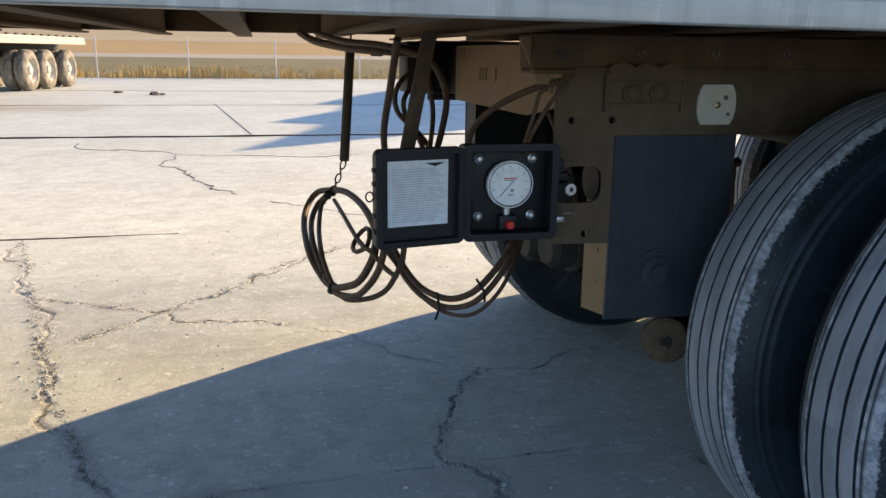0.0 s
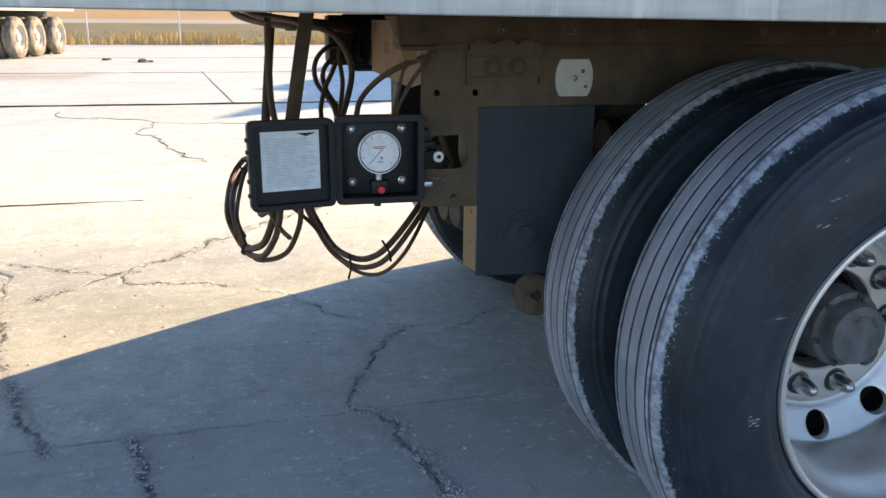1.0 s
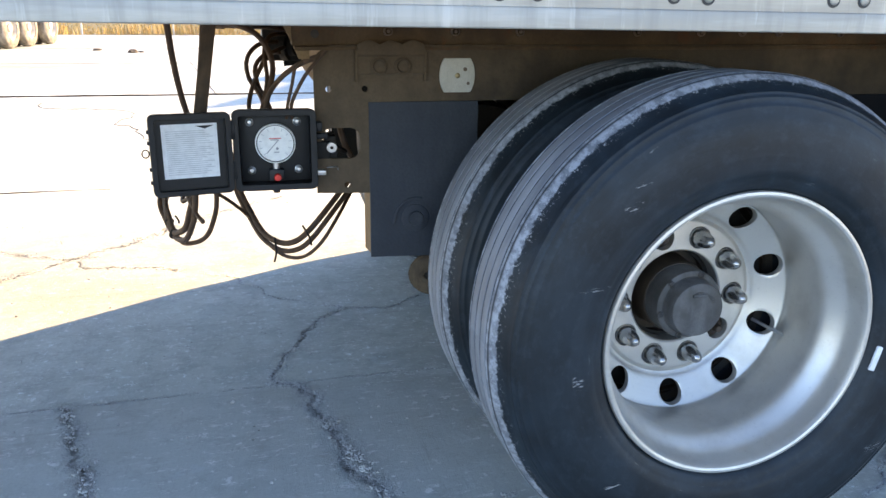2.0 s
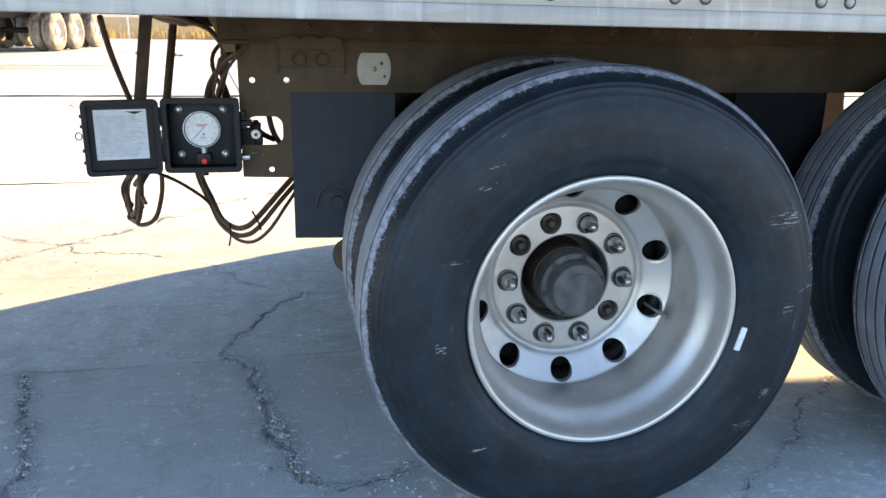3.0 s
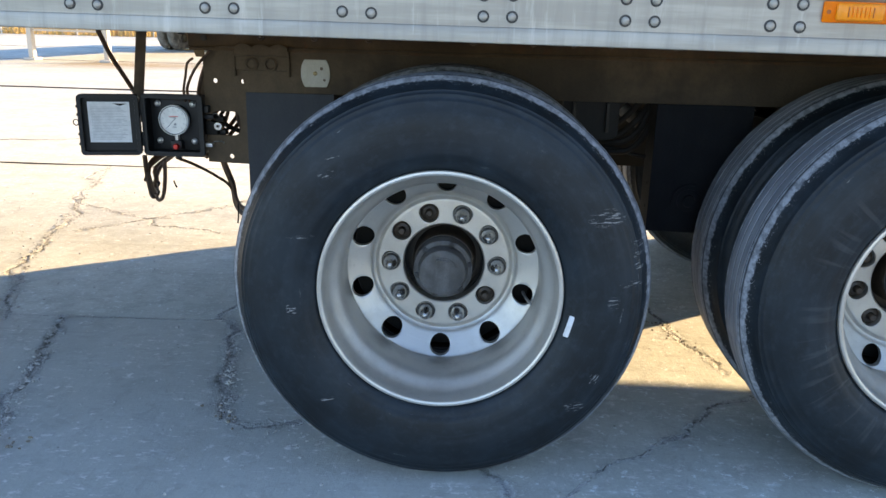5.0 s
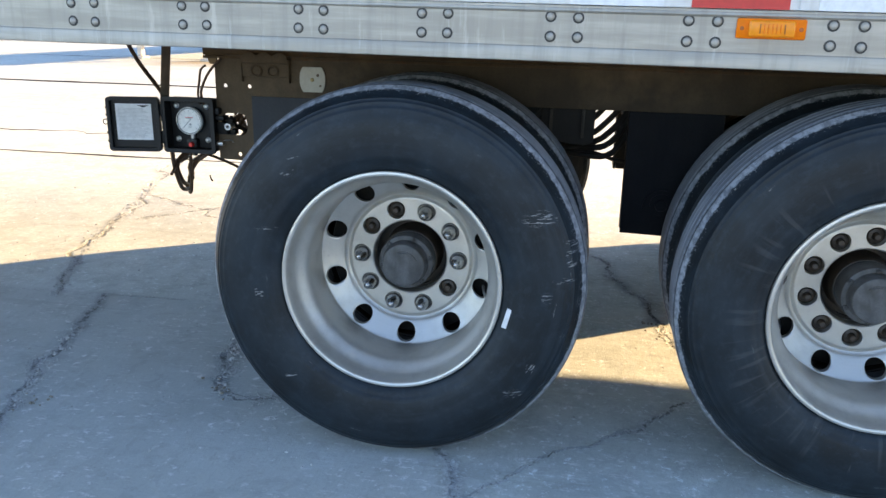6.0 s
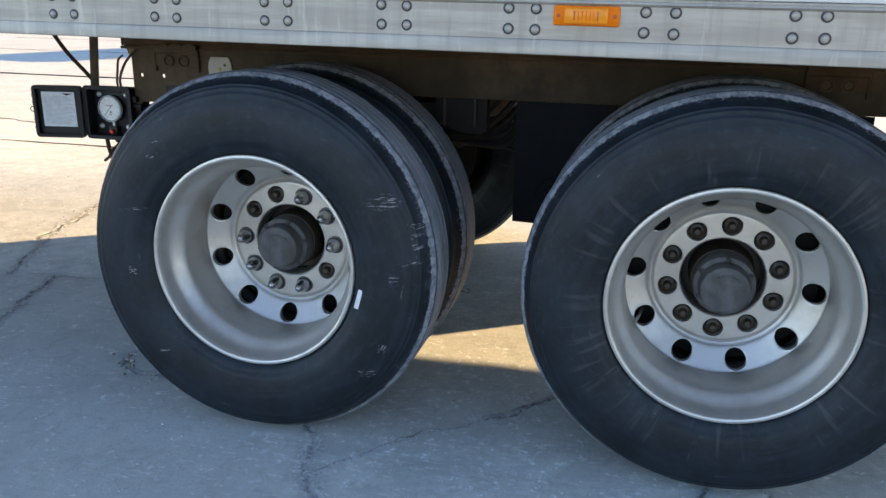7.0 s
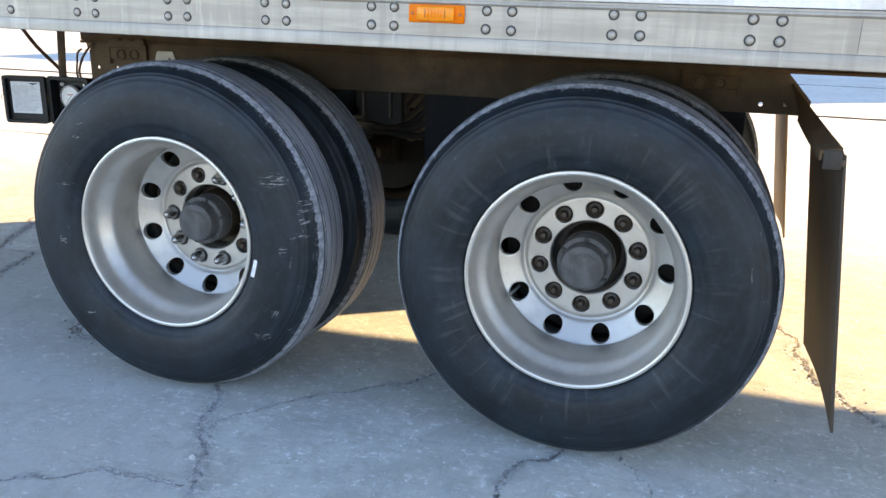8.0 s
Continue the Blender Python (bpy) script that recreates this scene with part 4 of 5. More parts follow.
# front and rear crossmembers of the sliding frame, with slots
slots = [rounded(y - 0.0075, y + 0.0075, z - 0.018, z + 0.018, 0.005, 3) for y, z in ((1.318, 1.012), (1.288, 1.012), (1.258, 1.012), (1.165, 1.014), (1.50, 1.066), (1.535, 1.066), (0.752, 1.004), (0.782, 1.004))]
part("front_crossmember", plate("front_crossmember", [(0.70, 1.103), (0.70, 0.965), (0.80, 0.948), (0.92, 0.930), (1.60, 0.926), (1.60, 1.086), (0.985, 1.086), (0.972, 1.103)], slots, 0.008, crosswise(-0.742), TAN), None, trailer, "dusty tan painted steel crossmember with slots")
part("front_crossmember_end", plate("front_crossmember_end", [(1.605, 0.94), (1.86, 0.94), (1.86, 1.08), (1.605, 1.08)], [circle(1.72, 0.985, 0.012, 12)], 0.008, crosswise(-0.735), DARK), None, trailer)
part("cross_channel", box(-0.735, -0.60, 0.80, 1.80, 1.02, 1.027), DARK, trailer)
part("cross_channel", box(-0.61, -0.60, 0.80, 1.80, 0.94, 1.019), DARK, trailer)
part("rear_crossmember", box(1.60, 1.61, 0.79, WIDE - 0.79, 0.94, 1.016), DARK, trailer)
part("middle_crossmember", box(0.60, 0.70, 0.79, WIDE - 0.79, 0.93, 1.016, bevel=0.004), DARK, trailer)

# locking-pin covers pressed into the frame
def pin_cover(x0):
    """A pressed cover with a wavy top edge."""
    bm = bmesh.new()
    n = 24
    rows = []
    for k in range(n + 1):
        u = k / n
        x, z = x0 + 0.162 * u, 1.042 + 0.010 * abs(math.sin(3 * math.pi * u))
        rows.append([bm.verts.new(p) for p in ((x, 0.669, z - 0.004), (x, 0.657, z), (x, 0.654, z - 0.006), (x, 0.655, 1.019), (x, 0.660, 1.014), (x, 0.660, 0.974), (x, 0.669, 0.972))])
    for a, b in zip(rows, rows[1:]):
        for i in range(6):
            bm.faces.new((a[i], b[i], b[i + 1], a[i + 1]))
    bm.faces.new(rows[0])
    bm.faces.new(rows[-1][::-1])
    return bm


PIN_BOSS = to_mesh("pin_boss", lathe([(0.021, 0.0), (0.021, -0.006), (0.016, -0.009), (0.012, -0.004), (0.0, -0.003)], 20), BOSS, 40)
for x0 in (-0.662, 1.46):
    cover = part("pin_cover", pin_cover(x0), FRAME if x0 > 0 else PLATE, trailer, "pressed steel locking-pin cover")
    for k in range(2):
        part("pin_boss", PIN_BOSS, None, cover, "", pose(x0 + 0.052 + 0.058 * k, 0.661, 0.992))
    for dx in (-0.006, 0.161):
        part("cover_edge", box(x0 + dx, x0 + dx + 0.007, 0.656, 0.669, 0.955, 1.03, bevel=0.002), PLATE, cover)
BOLT = to_mesh("frame_bolt", nut(bmesh.new(), 0, 0, 0, 0.0085, 0.012, False), DRUM, 30)
for k, x in enumerate((-0.585, -0.42, -0.255, 0.06, 0.24, 0.36, 0.47, 0.66, 0.9, 1.12, 1.3)):
    part("frame_bolt", BOLT, None, trailer, "", pose(x, 0.679, 1.072, 0, 20 * k, 0))
part("paint_disc", lathe([(0.010, 0.0), (0.010, -0.004), (0.0, -0.005)], 18), DUSKY, trailer, "dull grey round plug", pose(-0.759, 0.672, 1.066))

# ivory level plate screwed to the frame
pl = part("ivory_plate", plate("ivory_plate", [(-0.4165 + (0.0435 - 0.011 * abs(v / 4) ** 2.5), 0.9685 + 0.01 * v) for v in range(-4, 5)] + [(-0.4165 - (0.0435 - 0.011 * abs(v / 4) ** 2.5), 0.9685 + 0.01 * v) for v in range(4, -5, -1)], [], 0.005, upright(0.6655), IVORY), None, trailer, "ivory plastic plate with a centre screw")
part("plate_screw", lathe([(0.0065, -0.001), (0.0065, -0.003), (0.003, -0.0045), (0.0, -0.0045)], 14), BRASS, pl, "", pose(-0.4165, 0.663, 0.968))
part("plate_spot", lathe([(0.005, 0), (0.005, -0.001), (0, -0.001)], 12), DRUM, pl, "", pose(-0.397, 0.6628, 0.983))
part("plate_spot", lathe([(0.004, 0), (0.004, -0.001), (0, -0.001)], 12), DRUM, pl, "", pose(-0.389, 0.6628, 0.949))

# spring hangers
def hanger(x0, x1, y, s, first):
    h = part("spring_hanger", plate("spring_hanger", [(x0, 0.514), (x1 + 0.01, 0.507), (x1, 0.62), (x1, 0.905), (x0, 0.905)], [], 0.009, upright(y - s * 0.003), HANGER if first else HANGERDARK), None, trailer, "dark grey painted suspension hanger plate")
    a, b = sorted((y + s * 0.003, y + s * 0.125))
    holes = [circle(y + s * 0.05, 0.58, 0.006, 10), circle(y + s * 0.05, 0.655, 0.006, 10)]
    part("hanger_front", plate("hanger_front", [(a, 0.52), (b, 0.50), (b, 0.90), (a, 0.90)], holes, 0.008, crosswise(x0 + 0.005), TAN if first and s > 0 else DARK), None, h, "dusty tan edge plate" if first and s > 0 else "dark edge plate")
    part("hanger_back", box(x1 - 0.016, x1 - 0.008, a, b, 0.60, 0.90), DARK, h)
    part("hanger_side", box(x0 + 0.01, x1 - 0.02, b - 0.008 if s > 0 else a, b if s > 0 else a + 0.008, 0.52, 0.90), DARK, h)
    part("pivot_boss", lathe([(0.036, 0.0), (0.036, -0.004), (0.03, -0.006), (0.02, -0.006), (0.018, -0.012), (0.012, -0.012), (0.0, -0.008)], 24), HANGER if first else HANGERDARK, h, "", pose((x0 + x1) / 2 - 0.022, y - s * 0.007, 0.612, 0, 0, 0 if s > 0 else 180))
    part("pivot_rib", tube([((x0 + x1) / 2 - 0.078, y - s * 0.008, 0.60), ((x0 + x1) / 2 - 0.066, y - s * 0.008, 0.64), ((x0 + x1) / 2 - 0.035, y - s * 0.008, 0.662), ((x0 + x1) / 2 - 0.005, y - s * 0.008, 0.662)], 0.004, 6), HANGER if first else HANGERDARK, h)
    return h


for y, s in ((0.674, 1), (WIDE - 0.674, -1)):
    hanger(-0.635, -0.362, y, s, True)
    # these two hangers take a darker colour than the first
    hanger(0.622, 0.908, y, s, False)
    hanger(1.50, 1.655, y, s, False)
    # front mounting plate with its window
    if s > 0:
        # black disc added over the tan plate to stand for the window's shade
        part("window_blank", lathe([(0.0, 0.0), (0.030, 0.0), (0.042, 0.004), (0.044, 0.008), (0.044, 0.018), (0.0, 0.018)], 24), DARK, trailer, "black disc added to darken the oval window", pose(-0.6352, 0.742, 0.806, 0, 0, 90))
        part("mount_plate", plate("mount_plate", [(front, 0.686), (-0.63, 0.682), (-0.63, 0.906), (front, 0.906)], [rounded(-0.752, -0.657, 0.769, 0.846, 0.026, 6), circle(-0.691, 0.704, 0.0085, 14)], 0.008, upright(y), PLATE), None, trailer, "dark painted mounting plate with an oval window")
    for wx, wz in ((0.0, AXLE_Z[0]), (1.2475, AXLE_Z[1])):
        yy = y + s * 0.06
        for k in range(3):
            L = 0.42 - 0.10 * k
            part("leaf_spring", tube([(wx - L, yy, wz + 0.17 - 0.014 * k), (wx - L / 2, yy, wz + 0.115 - 0.014 * k), (wx, yy, wz + 0.10 - 0.014 * k), (wx + L / 2, yy, wz + 0.115 - 0.014 * k), (wx + L, yy, wz + 0.17 - 0.014 * k)], 0.02, 6, 0.06), DARK, trailer)
        part("spring_seat", box(wx - 0.075, wx + 0.075, yy - 0.05, yy + 0.05, wz - 0.085, wz + 0.06, bevel=0.01), DARK, trailer)
for wx, wz in ((0.0, AXLE_Z[0]), (1.2475, AXLE_Z[1])):
    part("axle", lathe([(0.0, 0.5), (0.064, 0.5), (0.064, WIDE - 0.5), (0.0, WIDE - 0.5)], 32), DARK, trailer, "dark round axle tube", pose(wx, 0, wz))
    for yy in (0.86, WIDE - 0.86):
        part("brake_chamber", lathe([(0.0, -0.10), (0.05, -0.10), (0.078, -0.08), (0.082, -0.01), (0.092, -0.008), (0.092, 0.008), (0.082, 0.01), (0.078, 0.07), (0.05, 0.085), (0.0, 0.085)], 28), DUSKY, trailer, "dark dusty round brake chamber", pose(wx + 0.20, yy, wz + 0.15, 0, 0, 90))
for y, s in ((0.735, 1), (WIDE - 0.735, -1)):
    eq = part("equalizer", plate("equalizer", [(0.345, 0.906), (0.345, 0.852), (0.362, 0.822), (0.395, 0.800), (0.440, 0.790), (0.490, 0.788), (0.515, 0.800), (0.515, 0.906)], [], 0.05, upright(y), DARK), None, trailer, "dark greasy suspension equalizer under the frame")
    for x in (0.372, 0.474):
        part("equalizer_rib", box(x, x + 0.010, y - 0.045, y - 0.0255, 0.812, 0.902, bevel=0.002), DUSKY, eq)
for x, y, z in ((-0.42, 1.62, 0.455), (-0.44, 1.36, 0.50)):
    part("brake_chamber", lathe([(0.0, -0.085), (0.045, -0.085), (0.062, -0.065), (0.065, -0.01), (0.076, -0.008), (0.076, 0.008), (0.065, 0.01), (0.060, 0.055), (0.022, 0.07), (0.018, 0.16), (0.0, 0.16)], 28), DUSKY, trailer, "dusty brake chamber ahead of the axle", pose(x, y, z, 0, 0, -80))
part("axle_stop", lathe([(0.0, 0.004), (0.009, 0.004), (0.010, -0.003), (0.02, -0.006), (0.03, -0.001), (0.047, 0.0), (0.053, 0.006), (0.053, 0.02), (0.03, 0.03), (0.0, 0.03)], 24), RUST, trailer, "rusty round shock flange", pose(-0.49, 0.66, 0.455, 0, 0, -24))
part("shock_mount", tube([(-0.50, 0.67, 0.455), (-0.42, 0.72, 0.46), (-0.2, 0.74, 0.46)], 0.03, 10), DARK, trailer)
part("cross_tube", tube([(0.66, 0.80, 0.80), (0.66, WIDE - 0.8, 0.80)], 0.03, 12, straight=True), DARK, trailer)
part("air_tank", lathe([(0.0, -0.36), (0.06, -0.35), (0.11, -0.31), (0.12, -0.27), (0.12, 0.27), (0.11, 0.31), (0.06, 0.35), (0.0, 0.36)], 32), DUSKY, trailer, "dusty grey-brown steel air tank", pose(0.42, 1.5, 0.9))
part("valve_block", box(-0.875, -0.72, 1.74, 1.90, 0.935, 1.10, bevel=0.012), DARK, trailer, "black valve bracket")
part("valve_flange", plate("valve_flange", [(-0.87, 1.10), (-0.70, 1.10), (-0.70, 0.93), (-0.80, 0.915), (-0.81, 1.04), (-0.87, 1.045)], [circle(-0.838, 1.072, 0.009, 12), circle(-0.79, 0.94, 0.005, 10), circle(-0.733, 0.945, 0.006, 10)], 0.006, upright(1.76), DARK), None, trailer)
part("valve_body", lathe([(0.0, -0.05), (0.03, -0.05), (0.035, -0.03), (0.05, -0.028), (0.05, 0.0), (0.035, 0.004), (0.035, 0.04), (0.0, 0.045)], 20), DARK, trailer, "", pose(-0.80, 1.76, 0.985, 0, 0, 60))

# mud flap with its arm
def flap_arm(y0, y1):
    """A flat bar that twists from the slope of the frame's end to lie level at its tip."""
    bm = bmesh.new()
    rows = []
    for k in range(13):
        u = k / 12
        lift = (1 - u) ** 1.25
        y = y1 + (y0 - y1) * u
        xa, za = 1.784 + 0.020 * lift, 0.900 + 0.012 * lift
        xb, zb = 1.831 - 0.056 * lift, 0.908 + 0.094 * lift
        rows.append([bm.verts.new(p) for p in ((xa, y, za), (xb, y, zb), (xb, y, zb - 0.007), (xa + 0.006, y, za - 0.007), (xa + 0.006, y, za - 0.022), (xa, y, za - 0.022))])
    for a, b in zip(rows, rows[1:]):
        for i in range(6):
            bm.faces.new((a[i], a[(i + 1) % 6], b[(i + 1) % 6], b[i]))
    bm.faces.new(rows[0])
    bm.faces.new(rows[-1][::-1])
    return bm


flap = part("flap_arm", flap_arm(0.012, 0.676), FRAME, trailer, "weathered steel mud flap arm")
part("end_tab", box(1.792, 1.832, 0.006, 0.0115, 0.858, 0.902, bevel=0.002), DUSKY, flap)
part("end_bolt", lathe([(0.008, 0.0), (0.008, -0.007), (0.0, -0.008)], 6), DRUM, flap, "", pose(1.833, 0.02, 0.872, 0, 0, 90))


def flap_bm(y0, y1, x=1.835):
    bm = bmesh.new()
    ny, nz = 14, 24
    for side in (0.0, 0.007):
        g = [[bm.verts.new((x + 0.076 * (v / nz) + 0.012 * math.sin(3.0 * u / ny) * (v / nz) + side, y0 + (y1 - y0) * u / ny, 0.89 - 0.685 * v / nz)) for u in range(ny + 1)] for v in range(nz + 1)]
        for v in range(nz):
            for u in range(ny):
                bm.faces.new((g[v][u], g[v][u + 1], g[v + 1][u + 1], g[v + 1][u]))
        edge = [g[0][u] for u in range(ny + 1)] + [g[v][ny] for v in range(1, nz + 1)] + [g[nz][u] for u in range(ny - 1, -1, -1)] + [g[v][0] for v in range(nz - 1, 0, -1)]
        if side == 0.0:
            first = edge
    for i in range(len(edge)):
        j = (i + 1) % len(edge)
        bm.faces.new((first[i], first[j], edge[j], edge[i]))
    return bm


part("mud_flap", flap_bm(0.022, 0.612), FLAP, flap, "dusty black rubber mud flap")
far_flap = part("flap_arm", box(1.856, 1.906, WIDE - 0.70, WIDE - 0.012, 0.888, 0.8945), FRAME, trailer)
# sunlight on the far flap is put into its tan colour
part("mud_flap", flap_bm(WIDE - 0.612, WIDE - 0.022, 1.892), TAN, far_flap, "far mud flap in tan for its sunlit look")


# the box body stands a little nose-up on its axles
LEAN_BODY = Matrix.Translation((0.5, 0, 1.096)) @ Matrix.Rotation(radians(0.5), 4, "Y") @ Matrix.Translation((-0.5, 0, -1.1))
for ob in trailer.children:
    if ob.name.split(".")[0] in ("bottom_rail", "side_wall", "front_wall", "rear_door", "roof", "trailer_floor", "reflective_tape", "side_rivet_strip", "crossmember", "marker_lamp"):
        ob.matrix_local = LEAN_BODY @ ob.matrix_basis


# ---- the gauge box ----
def gauge_box():
    g = thing("gauge_box", "open black plastic box with a round pressure gauge beside the hanger", "gauge box", pose(-0.862, 0.70, 0.801, 0, 0, 0))
    case = bmesh.new()
    add_box(case, -0.091, 0.091, -0.006, 0.02, -0.091, 0.089, 0.008)
    for a in ((-0.091, -0.083, -0.062, -0.002, -0.091, 0.089), (0.083, 0.091, -0.062, -0.002, -0.091, 0.089), (-0.0835, 0.0835, -0.062, -0.002, 0.081, 0.089), (-0.0835, 0.0835, -0.062, -0.002, -0.091, -0.083)):
        add_box(case, *a, 0.0025)
    part("case", case, CASE, g)
    lip = part("case_rim", plate("case_rim", rounded(-0.096, 0.096, -0.096, 0.094, 0.012, 5), [rounded(-0.0835, 0.0835, -0.0835, 0.0815, 0.006, 4)], 0.009, upright(-0.058), CASE), None, g)
    part("panel", box(-0.082, 0.082, -0.022, -0.007, -0.082, 0.08, bevel=0.001), CASE, g)
    for x in (-0.058, 0.053):
        for z in (0.062, -0.054):
            part("panel_bolt", nut(bmesh.new(), x, -0.022, z, 0.0072, 0.010, True), ZINC, g, "zinc-plated bolt")
    dial = part("gauge", lathe([(0.046, 0.0), (0.046, -0.030), (0.0445, -0.0325), (0.043, -0.0325), (0.042, -0.0305)], 48), CASE, g, "", pose(0.0, -0.022, 0.014))
    part("dial", lathe([(0.0445, -0.0285), (0.0, -0.0285)], 48), DIALW, dial, "white gauge dial")
    part("bezel", lathe([(0.042, -0.031), (0.0445, -0.0327), (0.047, -0.031), (0.0473, -0.02)], 48), DIALW, dial)
    for k in range(11):
        a = radians(225 - 27 * k)
        part("tick", box(-0.0007, 0.0007, -0.0293, -0.0284, -0.0035, 0.0035), FAINT, dial, "", pose(0.035 * math.cos(a), 0, 0.035 * math.sin(a), 0, 90 - math.degrees(a), 0))
    for k, (x, z, w) in enumerate(((0.0, 0.012, 0.028), (-0.003, 0.0085, 0.018), (0.002, -0.021, 0.012))):
        part("print_bar", box(x - w / 2, x + w / 2, -0.0293, -0.0284, z - 0.001, z + 0.001), RED if k == 0 else INK, dial)
    part("needle", box(-0.0009, 0.0009, -0.0308, -0.0298, -0.012, 0.031), INK, dial, "thin dark needle", pose(0, 0, 0, 0, -138, 0))
    part("pivot", lathe([(0.0032, -0.0285), (0.0032, -0.0318), (0.0, -0.032)], 14), INK, dial, "", pose(0.004, 0, -0.012))
    stem = part("stem", tube([(0.0, -0.03, -0.033), (0.0, -0.03, -0.052)], 0.008, 10, straight=True), ZINC, g)
    part("valve", box(-0.018, 0.018, -0.045, -0.015, -0.079, -0.05, bevel=0.003), CASE, g, "black push valve")
    part("push_button", lathe([(0.0, -0.013), (0.007, -0.0125), (0.0088, -0.009), (0.0088, 0.0)], 20), RED, g, "red push button", pose(0.002, -0.0455, -0.068))
    part("drain", lathe([(0.0, 0.0), (0.008, -0.001), (0.0085, -0.02), (0.0, -0.022)], 12), CASE, g, "", pose(-0.002, -0.02, -0.091, 90, 0, 0))
    # hinge and lid, folded open
    for z in (0.05, -0.045):
        part("hinge", box(-0.106, -0.09, -0.064, -0.054, z - 0.022, z + 0.022, bevel=0.003), CASE, g)
    lid = part("lid", plate("lid", rounded(-0.178, 0.0, -0.0935, 0.0915, 0.012, 5), [], 0.006, upright(0.010), CASE), None, g, "open black plastic lid", pose(-0.101, -0.066, 0.0, 0, 0, 11.5))
    part("lid_wall", plate("lid_wall", rounded(-0.178, 0.0, -0.0935, 0.0915, 0.012, 5), [rounded(-0.168, -0.01, -0.0835, 0.0815, 0.007, 4)], 0.02, upright(0.0), CASE), None, lid)
    part("paper", box(-0.152, -0.029, 0.0045, 0.0062, -0.056, 0.0685), PAPER, lid, "white printed instruction sheet")
    for k in range(22):
        w = 0.104 if k % 7 else 0.085
        part("print_line", box(-0.143, -0.143 + w - 0.008 * ((k * 5) % 3), 0.0038, 0.0044, 0.0525 - 0.0047 * k - 0.0008, 0.0525 - 0.0047 * k + 0.0008), FAINT, lid)
    part("print_mark", plate("print_mark", [(-0.077, 0.0635), (-0.036, 0.0635), (-0.0565, 0.0565)], [], 0.0008, upright(0.004), CASE, 0.0001), None, lid)
    ring = [( -0.1795 - 0.009 + 0.0075 * math.cos(radians(a)), 0.002, 0.006 + 0.009 * math.sin(radians(a))) for a in range(0, 361, 30)]
    part("lid_loop", tube(ring, 0.0016, 6, 0.01), DARK, lid)
    for z in (0.055, 0.03, -0.03, -0.06):
        part("lid_clip", box(-0.1835, -0.177, -0.006, 0.006, z - 0.004, z + 0.004, bevel=0.001), CASE, lid)
    # clamps that tie the case to the window of the mounting plate
    part("clamp", box(0.092, 0.125, -0.045, 0.0, 0.02, 0.034, bevel=0.003), CASE, g)
    part("clamp", box(0.092, 0.118, -0.05, -0.01, -0.067, -0.055, bevel=0.002), ZINC, g)
    part("clamp", box(0.092, 0.132, -0.035, 0.005, -0.03, 0.012, bevel=0.004), DARK, g)
    part("clamp", box(0.097, 0.112, -0.052, 0.01, 0.04, 0.062, bevel=0.003), CASE, g)
    part("clamp", box(0.118, 0.146, -0.02, 0.012, 0.008, 0.024, bevel=0.003), DARK, g)
    part("clamp", box(0.110, 0.150, -0.012, 0.02, -0.034, -0.014, bevel=0.004), CASE, g)
    part("clamp_wire", tube([(0.12, -0.04, -0.05), (0.135, -0.045, -0.048), (0.147, -0.03, -0.052), (0.15, -0.028, -0.07)], 0.0015, 6), ZINC, g)
    fitting = part("fitting", lathe([(0.0, -0.012), (0.0045, -0.012), (0.005, -0.009), (0.0115, -0.009), (0.0135, -0.006), (0.0135, 0.012), (0.010, 0.03), (0.0, 0.03)], 20), ZINC, g, "zinc hose fitting", pose(0.134, -0.028, -0.002))
    part("fitting_bore", lathe([(0.0042, -0.0122), (0.0, -0.0122)], 12), DARK, fitting)
    part("elbow", tube([(0.133, 0.0, 0.03), (0.135, 0.005, 0.01), (0.15, 0.02, -0.01), (0.175, 0.06, -0.03)], 0.0075, 8), DARK, g)
    part("bracket", box(-0.06, 0.098, 0.02, 0.028, -0.05, 0.05), DARK, g)
    return g


gauge_box()


# ---- hoses, strap, rod and chain under the floor ----
def hose(points, r, label, name="air_hose"):
    return tagged(part(name, tube(points, r, 10, 0.018), RUBBER), label, "hose", "air hoses")


strap = tagged(part("hanging_strap", box(-0.016, 0.016, -0.004, 0.004, -0.20, 0.13, bevel=0.002), STRAP, None, "", pose(-1.020, 0.80, 0.98, 8, 8.5, 12)), "dusty brown rubber strap hanging under the trailer", "strap")
hook = thing("hose_hanger", "dark rod with a short chain holding coiled hoses", "hose hanger", pose(-1.10, 1.545, 0.748))
part("rod", tube([(0, 0, 0.0), (0.038, 0.125, 0.345)], 0.0145, 12, straight=True), STRAP, hook)
part("rod_eye", tube([(0.038, 0.125, 0.34), (0.04, 0.13, 0.37)], 0.003, 6, straight=True), DARK, hook)
LINK = to_mesh("link", tube([(0.0075 * math.cos(radians(a)), 0, 0.014 * math.sin(radians(a))) for a in range(0, 361, 24)], 0.0024, 6, 0.004), RUST)
for k in range(4):
    part("chain_link", LINK, None, hook, "", pose(-0.004 - 0.0075 * k, 0.002 * k, -0.012 - 0.021 * k, 0, 18, 90 * (k % 2)))
for at, size in (((-1.134, 1.552, 0.655), 0.017), ((-1.150, 1.545, 0.645), 0.014), ((-1.172, 1.19, 0.457), 0.017), ((-1.188, 1.24, 0.482), 0.014)):
    tagged(part("hose_tie", lathe([(0.0, -0.011), (size * 0.8, -0.010), (size, -0.004), (size, 0.004), (size * 0.8, 0.010), (0.0, 0.011)], 12), DARK, None, "", pose(*at, 20, 0, 70)), "black tape wrapped round the hose loops", "hose tie")
